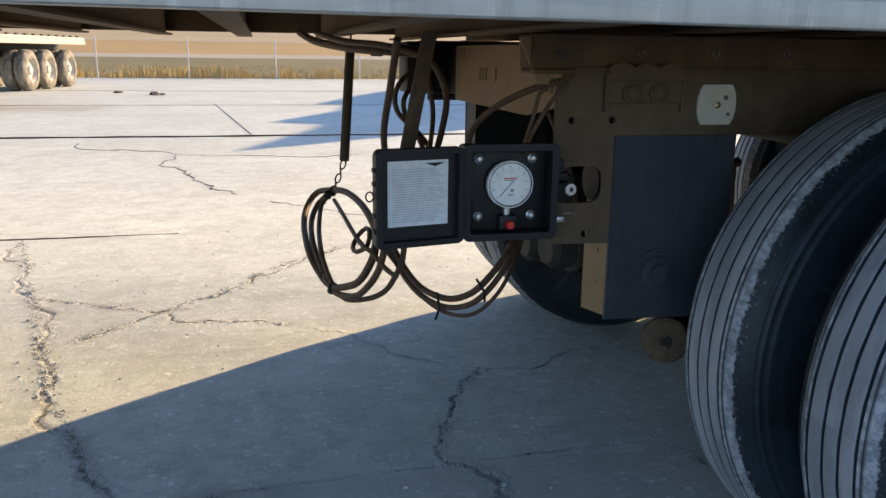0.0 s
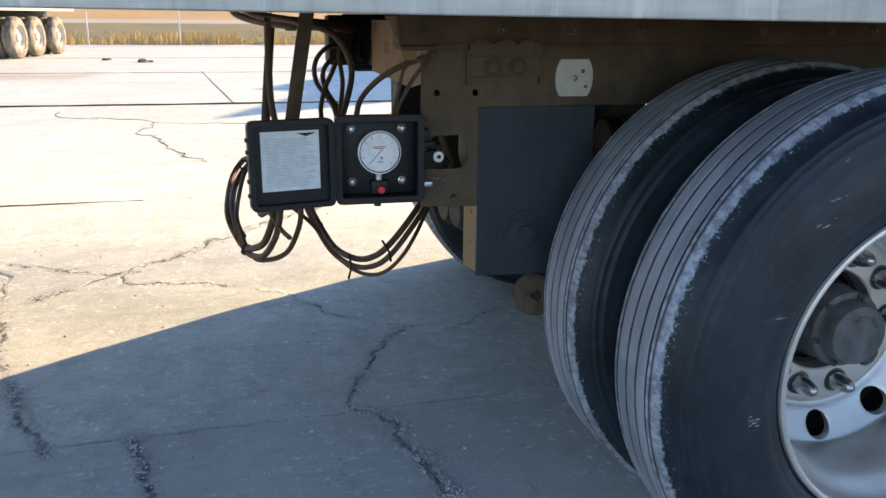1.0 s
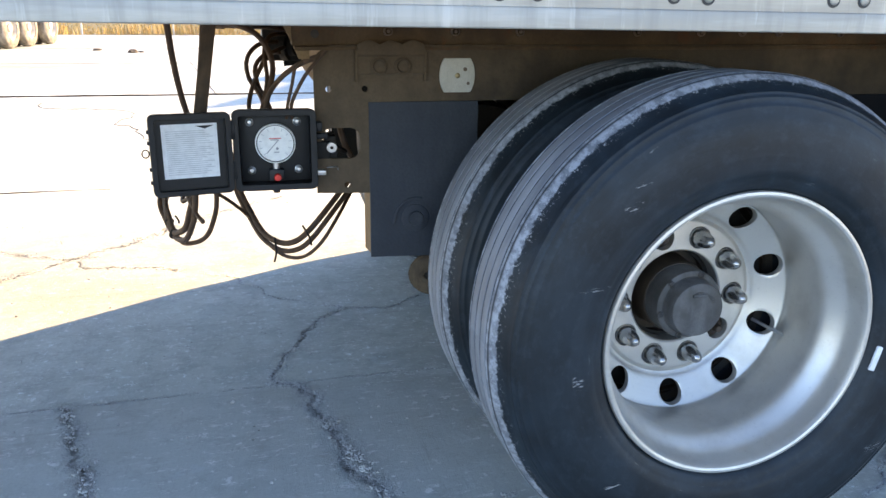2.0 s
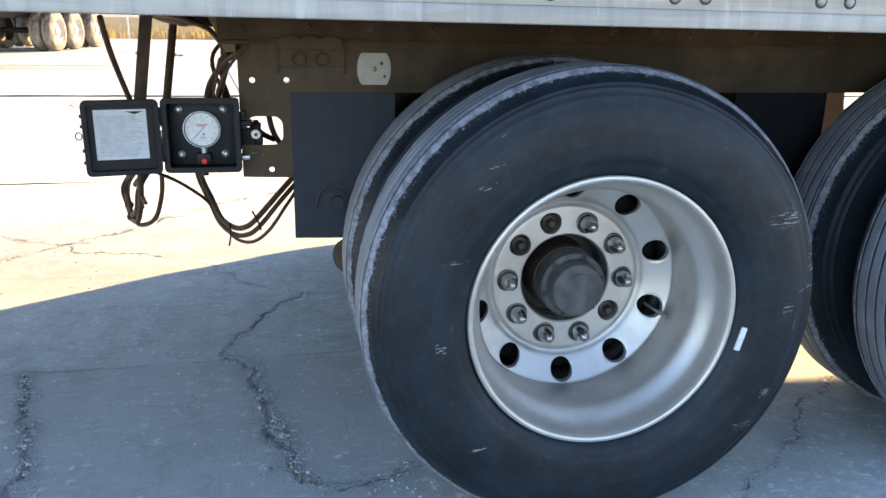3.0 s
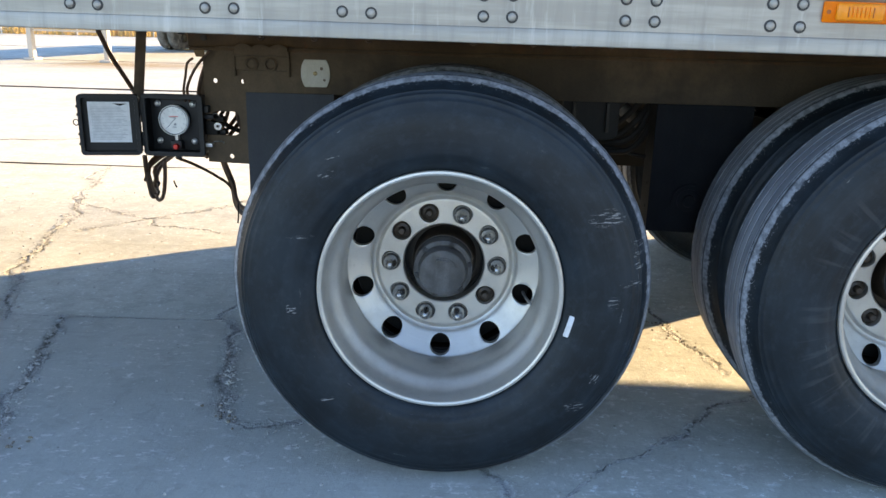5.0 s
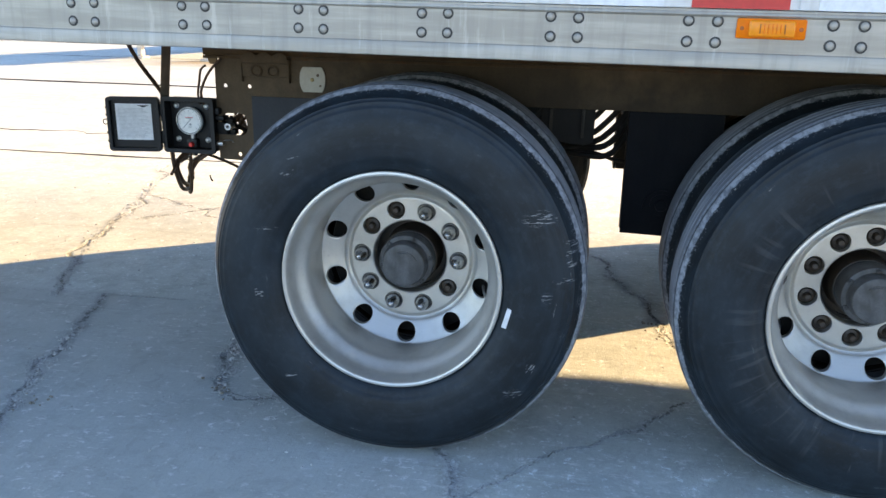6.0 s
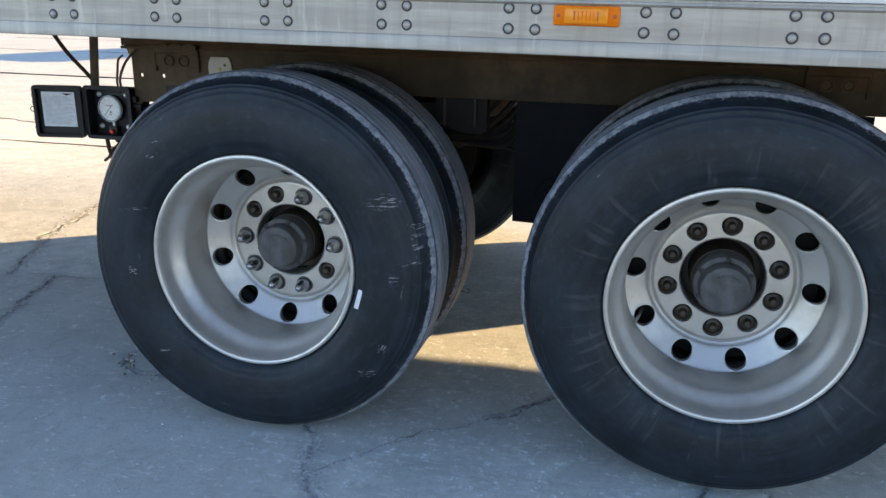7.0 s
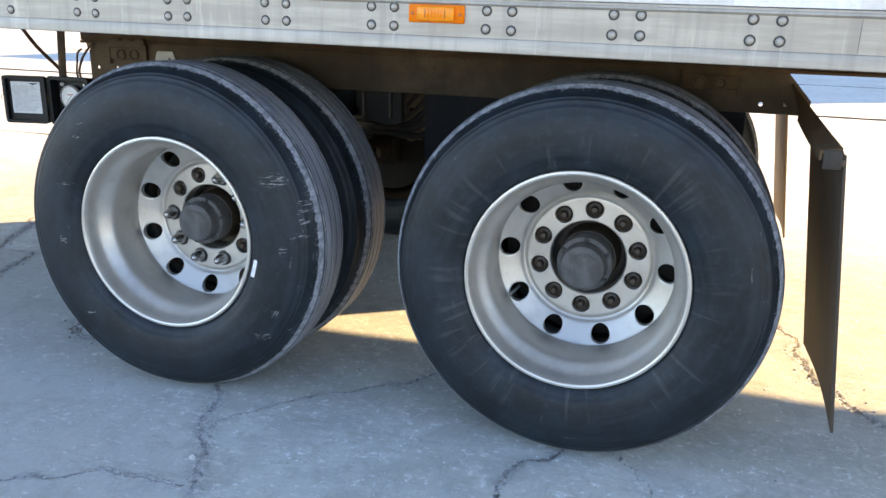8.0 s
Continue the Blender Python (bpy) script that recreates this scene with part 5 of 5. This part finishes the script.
hose([(-1.134, 1.554, 0.658), (-1.176, 1.659, 0.633), (-1.21, 1.645, 0.589), (-1.225, 1.537, 0.55), (-1.223, 1.341, 0.522), (-1.202, 1.277, 0.481), (-1.175, 1.199, 0.46), (-1.14, 1.095, 0.489), (-1.117, 1.026, 0.524), (-1.097, 0.965, 0.587), (-1.084, 0.985, 0.623), (-1.073, 1.104, 0.644), (-1.081, 1.282, 0.662), (-1.104, 1.445, 0.668), (-1.131, 1.546, 0.66)], 0.0095, "dusty brown-black hose looped on a chain hook")
hose([(-1.141, 1.557, 0.65), (-1.175, 1.58, 0.616), (-1.202, 1.528, 0.574), (-1.21, 1.377, 0.542), (-1.196, 1.259, 0.5), (-1.171, 1.185, 0.453), (-1.141, 1.097, 0.462), (-1.117, 1.026, 0.489), (-1.09, 0.947, 0.555), (-1.078, 0.909, 0.613), (-1.074, 0.897, 0.655)], 0.0085, "dusty brown-black hose looped on a chain hook")
hose([(-1.146, 1.551, 0.643), (-1.17, 1.546, 0.615), (-1.188, 1.427, 0.572), (-1.195, 1.256, 0.542), (-1.187, 1.234, 0.506), (-1.17, 1.183, 0.465), (-1.143, 1.138, 0.442), (-1.095, 1.06, 0.464), (-1.06, 1.001, 0.5), (-1.04, 0.969, 0.545), (-1.026, 0.946, 0.594), (-1.023, 0.941, 0.637)], 0.007, "thin brown hose looped below the chain hook")
hose([(-1.137, 1.487, 0.639), (-1.128, 1.363, 0.627), (-1.118, 1.202, 0.612), (-1.111, 1.079, 0.606), (-1.103, 1.014, 0.609), (-1.087, 1.07, 0.628), (-1.089, 1.125, 0.631), (-1.112, 1.125, 0.61), (-1.128, 1.086, 0.591), (-1.122, 1.041, 0.591), (-1.106, 1.011, 0.606), (-1.094, 0.957, 0.606), (-1.074, 0.899, 0.585), (-1.057, 0.849, 0.579)], 0.006, "thin black line twisted through the hose loops")
hose([(-0.93, 1.22, 0.76), (-0.975, 1.40, 0.63), (-0.978, 1.45, 0.535), (-0.945, 1.44, 0.452), (-0.905, 1.35, 0.400), (-0.851, 1.264, 0.388), (-0.805, 1.21, 0.408), (-0.765, 1.175, 0.450), (-0.70, 1.19, 0.520), (-0.60, 1.30, 0.61)], 0.0095, "thick black hose sagging to the axle")
hose([(-0.95, 1.22, 0.76), (-0.99, 1.41, 0.63), (-0.990, 1.46, 0.530), (-0.955, 1.45, 0.442), (-0.912, 1.36, 0.382), (-0.855, 1.27, 0.362), (-0.800, 1.21, 0.380), (-0.755, 1.175, 0.425), (-0.69, 1.19, 0.500), (-0.59, 1.30, 0.59)], 0.0085, "thick black hose sagging to the axle")
hose([(-1.075, 1.18, 0.60), (-1.035, 1.27, 0.555), (-0.995, 1.36, 0.500), (-0.955, 1.43, 0.440), (-0.905, 1.38, 0.372), (-0.850, 1.28, 0.343), (-0.790, 1.21, 0.352), (-0.735, 1.19, 0.395), (-0.68, 1.20, 0.47), (-0.58, 1.34, 0.59)], 0.006, "thin black hose sagging to the axle")
for p, q in (((-0.785, 1.165, 0.470), (-0.760, 1.165, 0.405)), ((-0.872, 1.27, 0.405), (-0.876, 1.265, 0.325)), ((-0.955, 1.44, 0.475), (-0.938, 1.43, 0.448)), ((-1.19, 1.42, 0.455), (-1.18, 1.42, 0.43))):
    tagged(part("hose_tie", tube([p, tuple((Vector(p) + Vector(q)) / 2 + Vector((0.006, -0.014, 0))), q], 0.0035, 6), DARK), "black plastic tie round sagging hoses", "hose tie")
up = [
    ([(-1.085, 0.66, 1.09), (-1.086, 0.74, 1.0), (-1.082, 0.86, 0.89), (-1.06, 0.92, 0.78), (-1.04, 0.98, 0.64)], 0.0075),
    ([(-1.16, 1.72, 1.12), (-1.10, 1.52, 1.095), (-1.0, 1.36, 1.082), (-0.895, 1.29, 1.045), (-0.85, 1.28, 0.96), (-0.868, 1.24, 0.87), (-0.91, 1.18, 0.78), (-0.98, 1.08, 0.66)], 0.009),
    ([(-0.79, 1.76, 1.0), (-0.88, 1.66, 1.0), (-0.928, 1.62, 0.955), (-0.928, 1.61, 0.89), (-0.885, 1.48, 0.82), (-0.89, 1.33, 0.73), (-0.96, 1.15, 0.62)], 0.008),
    ([(-0.78, 1.76, 0.965), (-0.86, 1.67, 0.965), (-0.903, 1.63, 0.925), (-0.898, 1.6, 0.865), (-0.86, 1.42, 0.79), (-0.87, 1.25, 0.70), (-0.93, 1.1, 0.62)], 0.008),
    ([(-0.742, 0.70, 1.015), (-0.79, 0.78, 0.99), (-0.84, 0.87, 0.945), (-0.875, 0.92, 0.885), (-0.88, 0.9, 0.80), (-0.88, 0.82, 0.74)], 0.007),
    ([(-1.20, 1.95, 1.125), (-1.16, 1.75, 1.095), (-1.07, 1.55, 1.075), (-0.97, 1.45, 1.068), (-0.84, 1.6, 1.06), (-0.78, 1.76, 1.05)], 0.012),
    ([(-1.14, 2.0, 1.125), (-1.10, 1.8, 1.105), (-1.03, 1.6, 1.09), (-0.92, 1.58, 1.08), (-0.80, 1.78, 1.07)], 0.009),
    ([(-0.70, 1.0, 0.99), (-0.69, 0.9, 0.93), (-0.70, 0.8, 0.87), (-0.69, 0.76, 0.80), (-0.66, 0.8, 0.74), (-0.6, 0.95, 0.66)], 0.008),
]
up += [
    ([(-0.80, 1.70, 0.985), (-0.86, 1.56, 0.965), (-0.885, 1.50, 0.93), (-0.915, 1.48, 0.87), (-0.93, 1.42, 0.80), (-0.91, 1.26, 0.72), (-0.95, 1.12, 0.62)], 0.0075),
    ([(-0.79, 1.74, 1.03), (-0.85, 1.50, 1.03), (-0.872, 1.40, 0.985), (-0.868, 1.36, 0.90), (-0.895, 1.28, 0.80), (-0.94, 1.16, 0.70)], 0.007),
    ([(-0.735, 0.655, 1.028), (-0.764, 0.652, 0.999), (-0.788, 0.652, 0.969), (-0.811, 0.657, 0.927), (-0.82, 0.668, 0.90), (-0.818, 0.685, 0.86)], 0.0045),
    ([(-0.79, 0.655, 1.005), (-0.808, 0.652, 0.99), (-0.816, 0.654, 0.954), (-0.828, 0.66, 0.908), (-0.832, 0.68, 0.87)], 0.004),
]
for pts, r in up:
    hose(pts, r, "dusty black hose under the trailer floor")
tagged(part("hose_coupling", lathe([(0.0, -0.05), (0.013, -0.05), (0.014, -0.02), (0.02, -0.018), (0.02, 0.01), (0.014, 0.012), (0.013, 0.04), (0.0, 0.04)], 14), DARK, None, "", pose(-1.01, 1.49, 1.073, 0, 0, 52)), "dark hose coupling under the trailer floor", "coupling")
for pts, r in (([(0.2, 1.0, 0.75), (0.334, 0.88, 0.76), (0.495, 0.80, 0.766), (0.555, 0.79, 0.776), (0.60, 0.79, 0.82), (0.626, 0.79, 0.881), (0.64, 0.80, 0.91)], 0.0105),
               ([(0.2, 1.0, 0.74), (0.352, 0.86, 0.746), (0.496, 0.80, 0.739), (0.563, 0.79, 0.743), (0.603, 0.79, 0.778), (0.632, 0.79, 0.84), (0.64, 0.80, 0.89)], 0.0105),
               ([(0.25, 0.98, 0.74), (0.397, 0.83, 0.756), (0.518, 0.80, 0.786), (0.576, 0.79, 0.831), (0.625, 0.79, 0.893)], 0.0105),
               ([(0.40, 0.85, 0.755), (0.52, 0.80, 0.749), (0.594, 0.79, 0.729), (0.642, 0.79, 0.726)], 0.007),
               ([(0.25, 0.98, 0.75), (0.397, 0.85, 0.772), (0.50, 0.82, 0.805), (0.556, 0.81, 0.852), (0.60, 0.80, 0.905)], 0.010),
               ([(0.22, 0.98, 0.77), (0.36, 0.88, 0.785), (0.462, 0.84, 0.822), (0.52, 0.82, 0.87), (0.556, 0.81, 0.915)], 0.010)):
    tagged(part("air_hose", tube(pts, r, 10, 0.018), DARK), "black brake hose between the wheels", "hose", "air hoses")


# ---- the yard behind: fence, grass, parked trailers, debris ----
def chain_link_fence():
    f = thing("chain_link_fence", "weathered chain-link fence on steel posts along the yard edge", "fence", pose(0, 31.0, 0))
    post = to_mesh("post", lathe([(0.032, -0.02), (0.032, 1.45), (0.036, 1.455), (0.02, 1.49), (0.0, 1.5)], 10), GALV)
    x0, x1, tall = -23.0, 12.0, 1.38
    for k in range(12):
        part("post", post, None, f, "", pose(-0.75 - 3.22 * (6 - k), 0, 0, 90, 0, 0))
    part("top_rail", tube([(x0, 0, 1.40), (x1, 0, 1.40)], 0.006, 8, straight=True), GALV, f)
    bm = bmesh.new()
    x = x0 - tall
    while x < x1:
        for s in (1, -1):
            a, b = (x, x + tall) if s > 0 else (x + tall, x)
            p = [(a - 0.0035, 0.012 * s, 0.03), (a + 0.0035, 0.012 * s, 0.03), (b + 0.0035, 0.012 * s, tall), (b - 0.0035, 0.012 * s, tall)]
            bm.faces.new([bm.verts.new(q) for q in p])
        x += 0.085
    tagged(part("wire_mesh", bm, WIRE, f), kind="stuff")
    return f


chain_link_fence()


def dry_grass():
    """Tufts of dead stalks along the fence and on the bank."""
    rng = np.random.default_rng(11)
    verts, faces = [], []
    for n, y0, y1, h0, h1 in ((3400, 30.95, 32.4, 0.10, 0.62), (4200, 32.4, 46.0, 0.05, 0.26)):
        xs = rng.uniform(-26, 12, n)
        ys = rng.uniform(y0, y1, n)
        clump = 0.5 + 0.5 * np.sin(xs * 1.9 + np.sin(xs * 0.7) * 3) * np.cos(ys * 1.1)
        for x, y, c in zip(xs, ys, clump):
            h = (h0 + (h1 - h0) * c * rng.uniform(0.5, 1.1))
            w = 0.012 + 0.012 * rng.random()
            lean, a = rng.normal(0, 0.18) * h, rng.uniform(0, 3.14)
            z = float(rise(y)) - 0.02
            i = len(verts)
            cx, cy = w * math.cos(a), w * math.sin(a)
            verts += [(x - cx, y - cy, z), (x + cx, y + cy, z), (x + cx * 0.7 + lean * 0.5, y + cy * 0.7, z + h * 0.6), (x - cx * 0.7 + lean * 0.5, y - cy * 0.7, z + h * 0.6), (x + lean, y, z + h)]
            faces += [(i, i + 1, i + 2, i + 3), (i + 3, i + 2, i + 4)]
    me = bpy.data.meshes.new("dry_grass")
    me.from_pydata(verts, [], faces)
    me.materials.append(GRASS)
    return tagged(new("dry_grass", me), "dead straw-coloured grass stalks along the fence", "grass", kind="stuff")


dry_grass()


def scatter(name, label, category, spots, material, seed):
    """Many small angular stones, as one object."""
    rng = random.Random(seed)
    ball = bmesh.new()
    bmesh.ops.create_icosphere(ball, subdivisions=1, radius=1.0)
    base = [v.co.copy() for v in ball.verts]
    tris = [[v.index for v in f.verts] for f in ball.faces]
    ball.free()
    verts, faces = [], []
    for x, y, r in spots:
        i = len(verts)
        sx, sy, sz = r * rng.uniform(0.7, 1.4), r * rng.uniform(0.7, 1.4), r * rng.uniform(0.5, 0.9)
        verts += [(x + sx * c.x * rng.uniform(0.8, 1.2), y + sy * c.y * rng.uniform(0.8, 1.2), sz * 0.6 + sz * c.z) for c in base]
        faces += [[i + k for k in t] for t in tris]
    me = bpy.data.meshes.new(name)
    me.from_pydata(verts, [], faces)
    me.materials.append(material)
    return tagged(new(name, me), label, category, kind="stuff")


def crack_crumbs():
    """Crumbs of concrete, in heaps along the cracks."""
    rng = random.Random(21)
    spots = []
    for w, line in CRACKS:
        for (ax, ay), (bx, by) in zip(line, line[1:]):
            size = math.hypot(bx - ax, by - ay)
            for _ in range(max(1, int(size * 24 * w))):
                t, wide = rng.random(), rng.uniform(0.005, 0.022)
                cx, cy = ax + (bx - ax) * t, ay + (by - ay) * t
                for _ in range(rng.randint(3, 18)):
                    spots.append((cx + rng.gauss(0, wide), cy + rng.gauss(0, wide), rng.uniform(0.0009, 0.0022 + 0.0013 * w) * (1.5 if rng.random() < 0.06 else 1.0)))
    return scatter("concrete_crumbs", "pale grey crumbs of broken concrete along cracks", "crumbs", spots, CRUMB, 4)


def pebbles():
    """Loose pale stones on the slab."""
    rng = random.Random(22)
    spots = [(rng.uniform(-3.2, 2.6), rng.uniform(-1.2, 4.0), rng.choice((0.0012, 0.0015, 0.002, 0.0025, 0.003, 0.0045))) for _ in range(2200)]
    spots += [(rng.uniform(-0.3, 2.0), rng.uniform(-0.75, 0.3), rng.choice((0.0012, 0.0016, 0.002, 0.003, 0.004))) for _ in range(520)]
    for cx, cy in ((0.02, -0.54), (0.16, -0.49), (0.25, -0.44), (0.33, -0.30), (0.36, -0.40), (1.16, -0.10), (1.22, 0.02), (0.9, -0.45), (0.55, -0.5), (1.15, -0.2), (0.3, 0.05), (-0.45, 0.2), (-0.2, -0.35), (1.5, -0.4)):
        spots += [(cx + rng.gauss(0, 0.07), cy + rng.gauss(0, 0.05), rng.choice((0.0015, 0.002, 0.003, 0.0045))) for _ in range(40)]
    spots += [(0.318, -0.335, 0.013), (-1.02, 0.93, 0.007), (-1.33, 0.86, 0.006), (0.30, -0.36, 0.009), (-0.62, 0.31, 0.008), (-0.7, 1.2, 0.005)]
    return scatter("pebbles", "pale pebbles scattered on concrete", "pebbles", spots, STONE, 5)


def dirt_clods():
    """Dark clods of dirt and broken concrete, in small heaps between the wheels."""
    rng = random.Random(31)
    spots = []
    for cx, cy, n, wide in ((0.328, 1.30, 26, 0.035), (0.335, 1.385, 12, 0.02), (0.76, 0.41, 22, 0.02), (0.84, 0.50, 14, 0.02), (0.80, 1.17, 14, 0.02), (0.825, 1.06, 30, 0.03), (0.867, 0.98, 34, 0.035), (-1.16, 0.07, 12, 0.035), (-0.63, 0.30, 12, 0.03)):
        spots += [(cx + rng.gauss(0, wide), cy + rng.gauss(0, wide), rng.uniform(0.002, 0.0075)) for _ in range(n)]
    return scatter("dirt_clods", "dark clods of dirt in heaps on concrete", "dirt clods", spots, CLOD, 6)


crack_crumbs()
pebbles()
dirt_clods()


def debris(x, y, r, seed):
    rng = random.Random(seed)
    bm = bmesh.new()
    bmesh.ops.create_icosphere(bm, subdivisions=2, radius=1.0)
    for v in bm.verts:
        v.co *= rng.uniform(0.75, 1.2)
        v.co.x, v.co.y, v.co.z = v.co.x * r * 1.7, v.co.y * r, max(-0.2, v.co.z) * r * 0.6
    return tagged(part("debris_lump", bm, DEBRIS, None, "", pose(x, y, 0.02, 0, 0, 40 * seed)), "dark lump of debris lying on concrete", "debris", "yard debris")


debris(-4.775, 20.15, 0.075, 1)
debris(-3.836, 19.36, 0.11, 2)
debris(-3.63, 19.26, 0.06, 3)


def flatbed():
    """A parked flatbed trailer on three dual axles, with its landing legs down."""
    m = pose(-9.05, 15.0, 0, 0, 0, -8)
    t = thing("flatbed_trailer", "parked flatbed trailer with pale wheels and lowered landing legs", "trailer", m)
    part("deck", box(-1.25, 1.25, -0.4, 10.3, 1.28, 1.36, bevel=0.01), WOODT, t)
    for x in (-1.24, 1.24):
        part("side_rail", box(x - 0.03, x + 0.03, -0.4, 10.3, 1.16, 1.279, bevel=0.005), WOODT, t, "pale painted side rail")
    for x in (-0.5, 0.5):
        part("main_beam", box(x - 0.07, x + 0.07, -0.2, 10.1, 0.85, 1.275), DARK, t)
    for k in range(21):
        part("tie_down", box(1.18, 1.24, -0.2 + 0.5 * k, -0.1 + 0.5 * k, 1.361, 1.40), DARK, t)
    far_tyre = to_mesh("far_tyre", lathe([(0.30, 0.0), (0.40, -0.01), (0.49, 0.03), (0.51, 0.06), (0.51, 0.22), (0.49, 0.25), (0.40, 0.28), (0.30, 0.28)], 40), DUSTY_TYRE)
    far_rim = to_mesh("far_rim", lathe([(0.305, 0.02), (0.30, 0.01), (0.27, 0.04), (0.25, 0.10), (0.20, 0.10), (0.18, 0.08), (0.11, 0.08), (0.10, 0.03), (0.0, 0.02)], 40), DUSTY_RIM)
    for y in (6.5, 7.65, 9.1):
        part("axle", lathe([(0.0, -1.1), (0.06, -1.1), (0.06, 1.1), (0.0, 1.1)], 16), DARK, t, "", pose(0, y, 0.51, 0, 0, 90))
        for s in (1, -1):
            for off in (0.0, 0.32):
                w = part("wheel", far_rim, None, t, "white wheel", pose(s * (1.24 - off), y, 0.51, 0, 0, 90 * s))
                part("tyre", far_tyre, None, w)
    for x in (-0.92, 0.92):
        part("landing_leg", box(x - 0.06, x + 0.06, 0.35, 0.47, 0.06, 1.1, bevel=0.008), GALV, t, "steel landing leg")
        part("leg_foot", box(x - 0.14, x + 0.14, 0.28, 0.54, 0.0, 0.055, bevel=0.01), GALV, t)
    part("leg_brace", box(-0.9, 0.9, 0.39, 0.43, 0.62, 0.66), GALV, t)
    return t


flatbed()


def add_shade_trailer():
    """An unseen second trailer, added so that its shade falls on the yard."""
    t = thing("shade_trailer", "unseen trailer added to cast the jagged shade on the yard", "trailer", pose(9.5, 15.4, 0, 0, 0, -16.5))
    part("deck", box(-1.3, 1.3, 0.0, 14.5, 1.15, 1.3, bevel=0.02), WOODT, t)
    # outline drawn back from the edges of the shade it must cast
    load = [(-0.83, -0.35), (-0.6, 2.2), (-0.64, 2.95), (-1.46, 3.26), (-0.95, 5.73), (-1.15, 7.6), (-1.77, 7.47), (-1.5, 10.9), (-1.04, 14.2), (1.3, 14.2), (1.3, 2.3)]
    part("shade_load", plate("shade_load", load, [], 2.79, Matrix.Translation((0, 0, 2.70)), WHITE, 0.02), None, t, "unseen block outlined to shape the shade on the yard")
    part("under_beam", box(-0.6, 0.6, 0.3, 14.2, 0.9, 1.149), DARK, t)
    far_tyre = to_mesh("far_tyre", lathe([(0.0, 0.05), (0.30, 0.05), (0.30, 0.0), (0.40, -0.01), (0.49, 0.03), (0.51, 0.06), (0.51, 0.54), (0.49, 0.57), (0.30, 0.57), (0.0, 0.57)], 40), TYRE)
    for y in (1.6, 2.85):
        for s in (1, -1):
            part("wheel", far_tyre, None, t, "", pose(s * 1.28, y, 0.51, 0, 0, 90 * s))
    for x in (-0.9, 0.9):
        part("landing_leg", box(x - 0.06, x + 0.06, 11.0, 11.12, 0.0, 1.1), GALV, t)
    return t


add_shade_trailer()
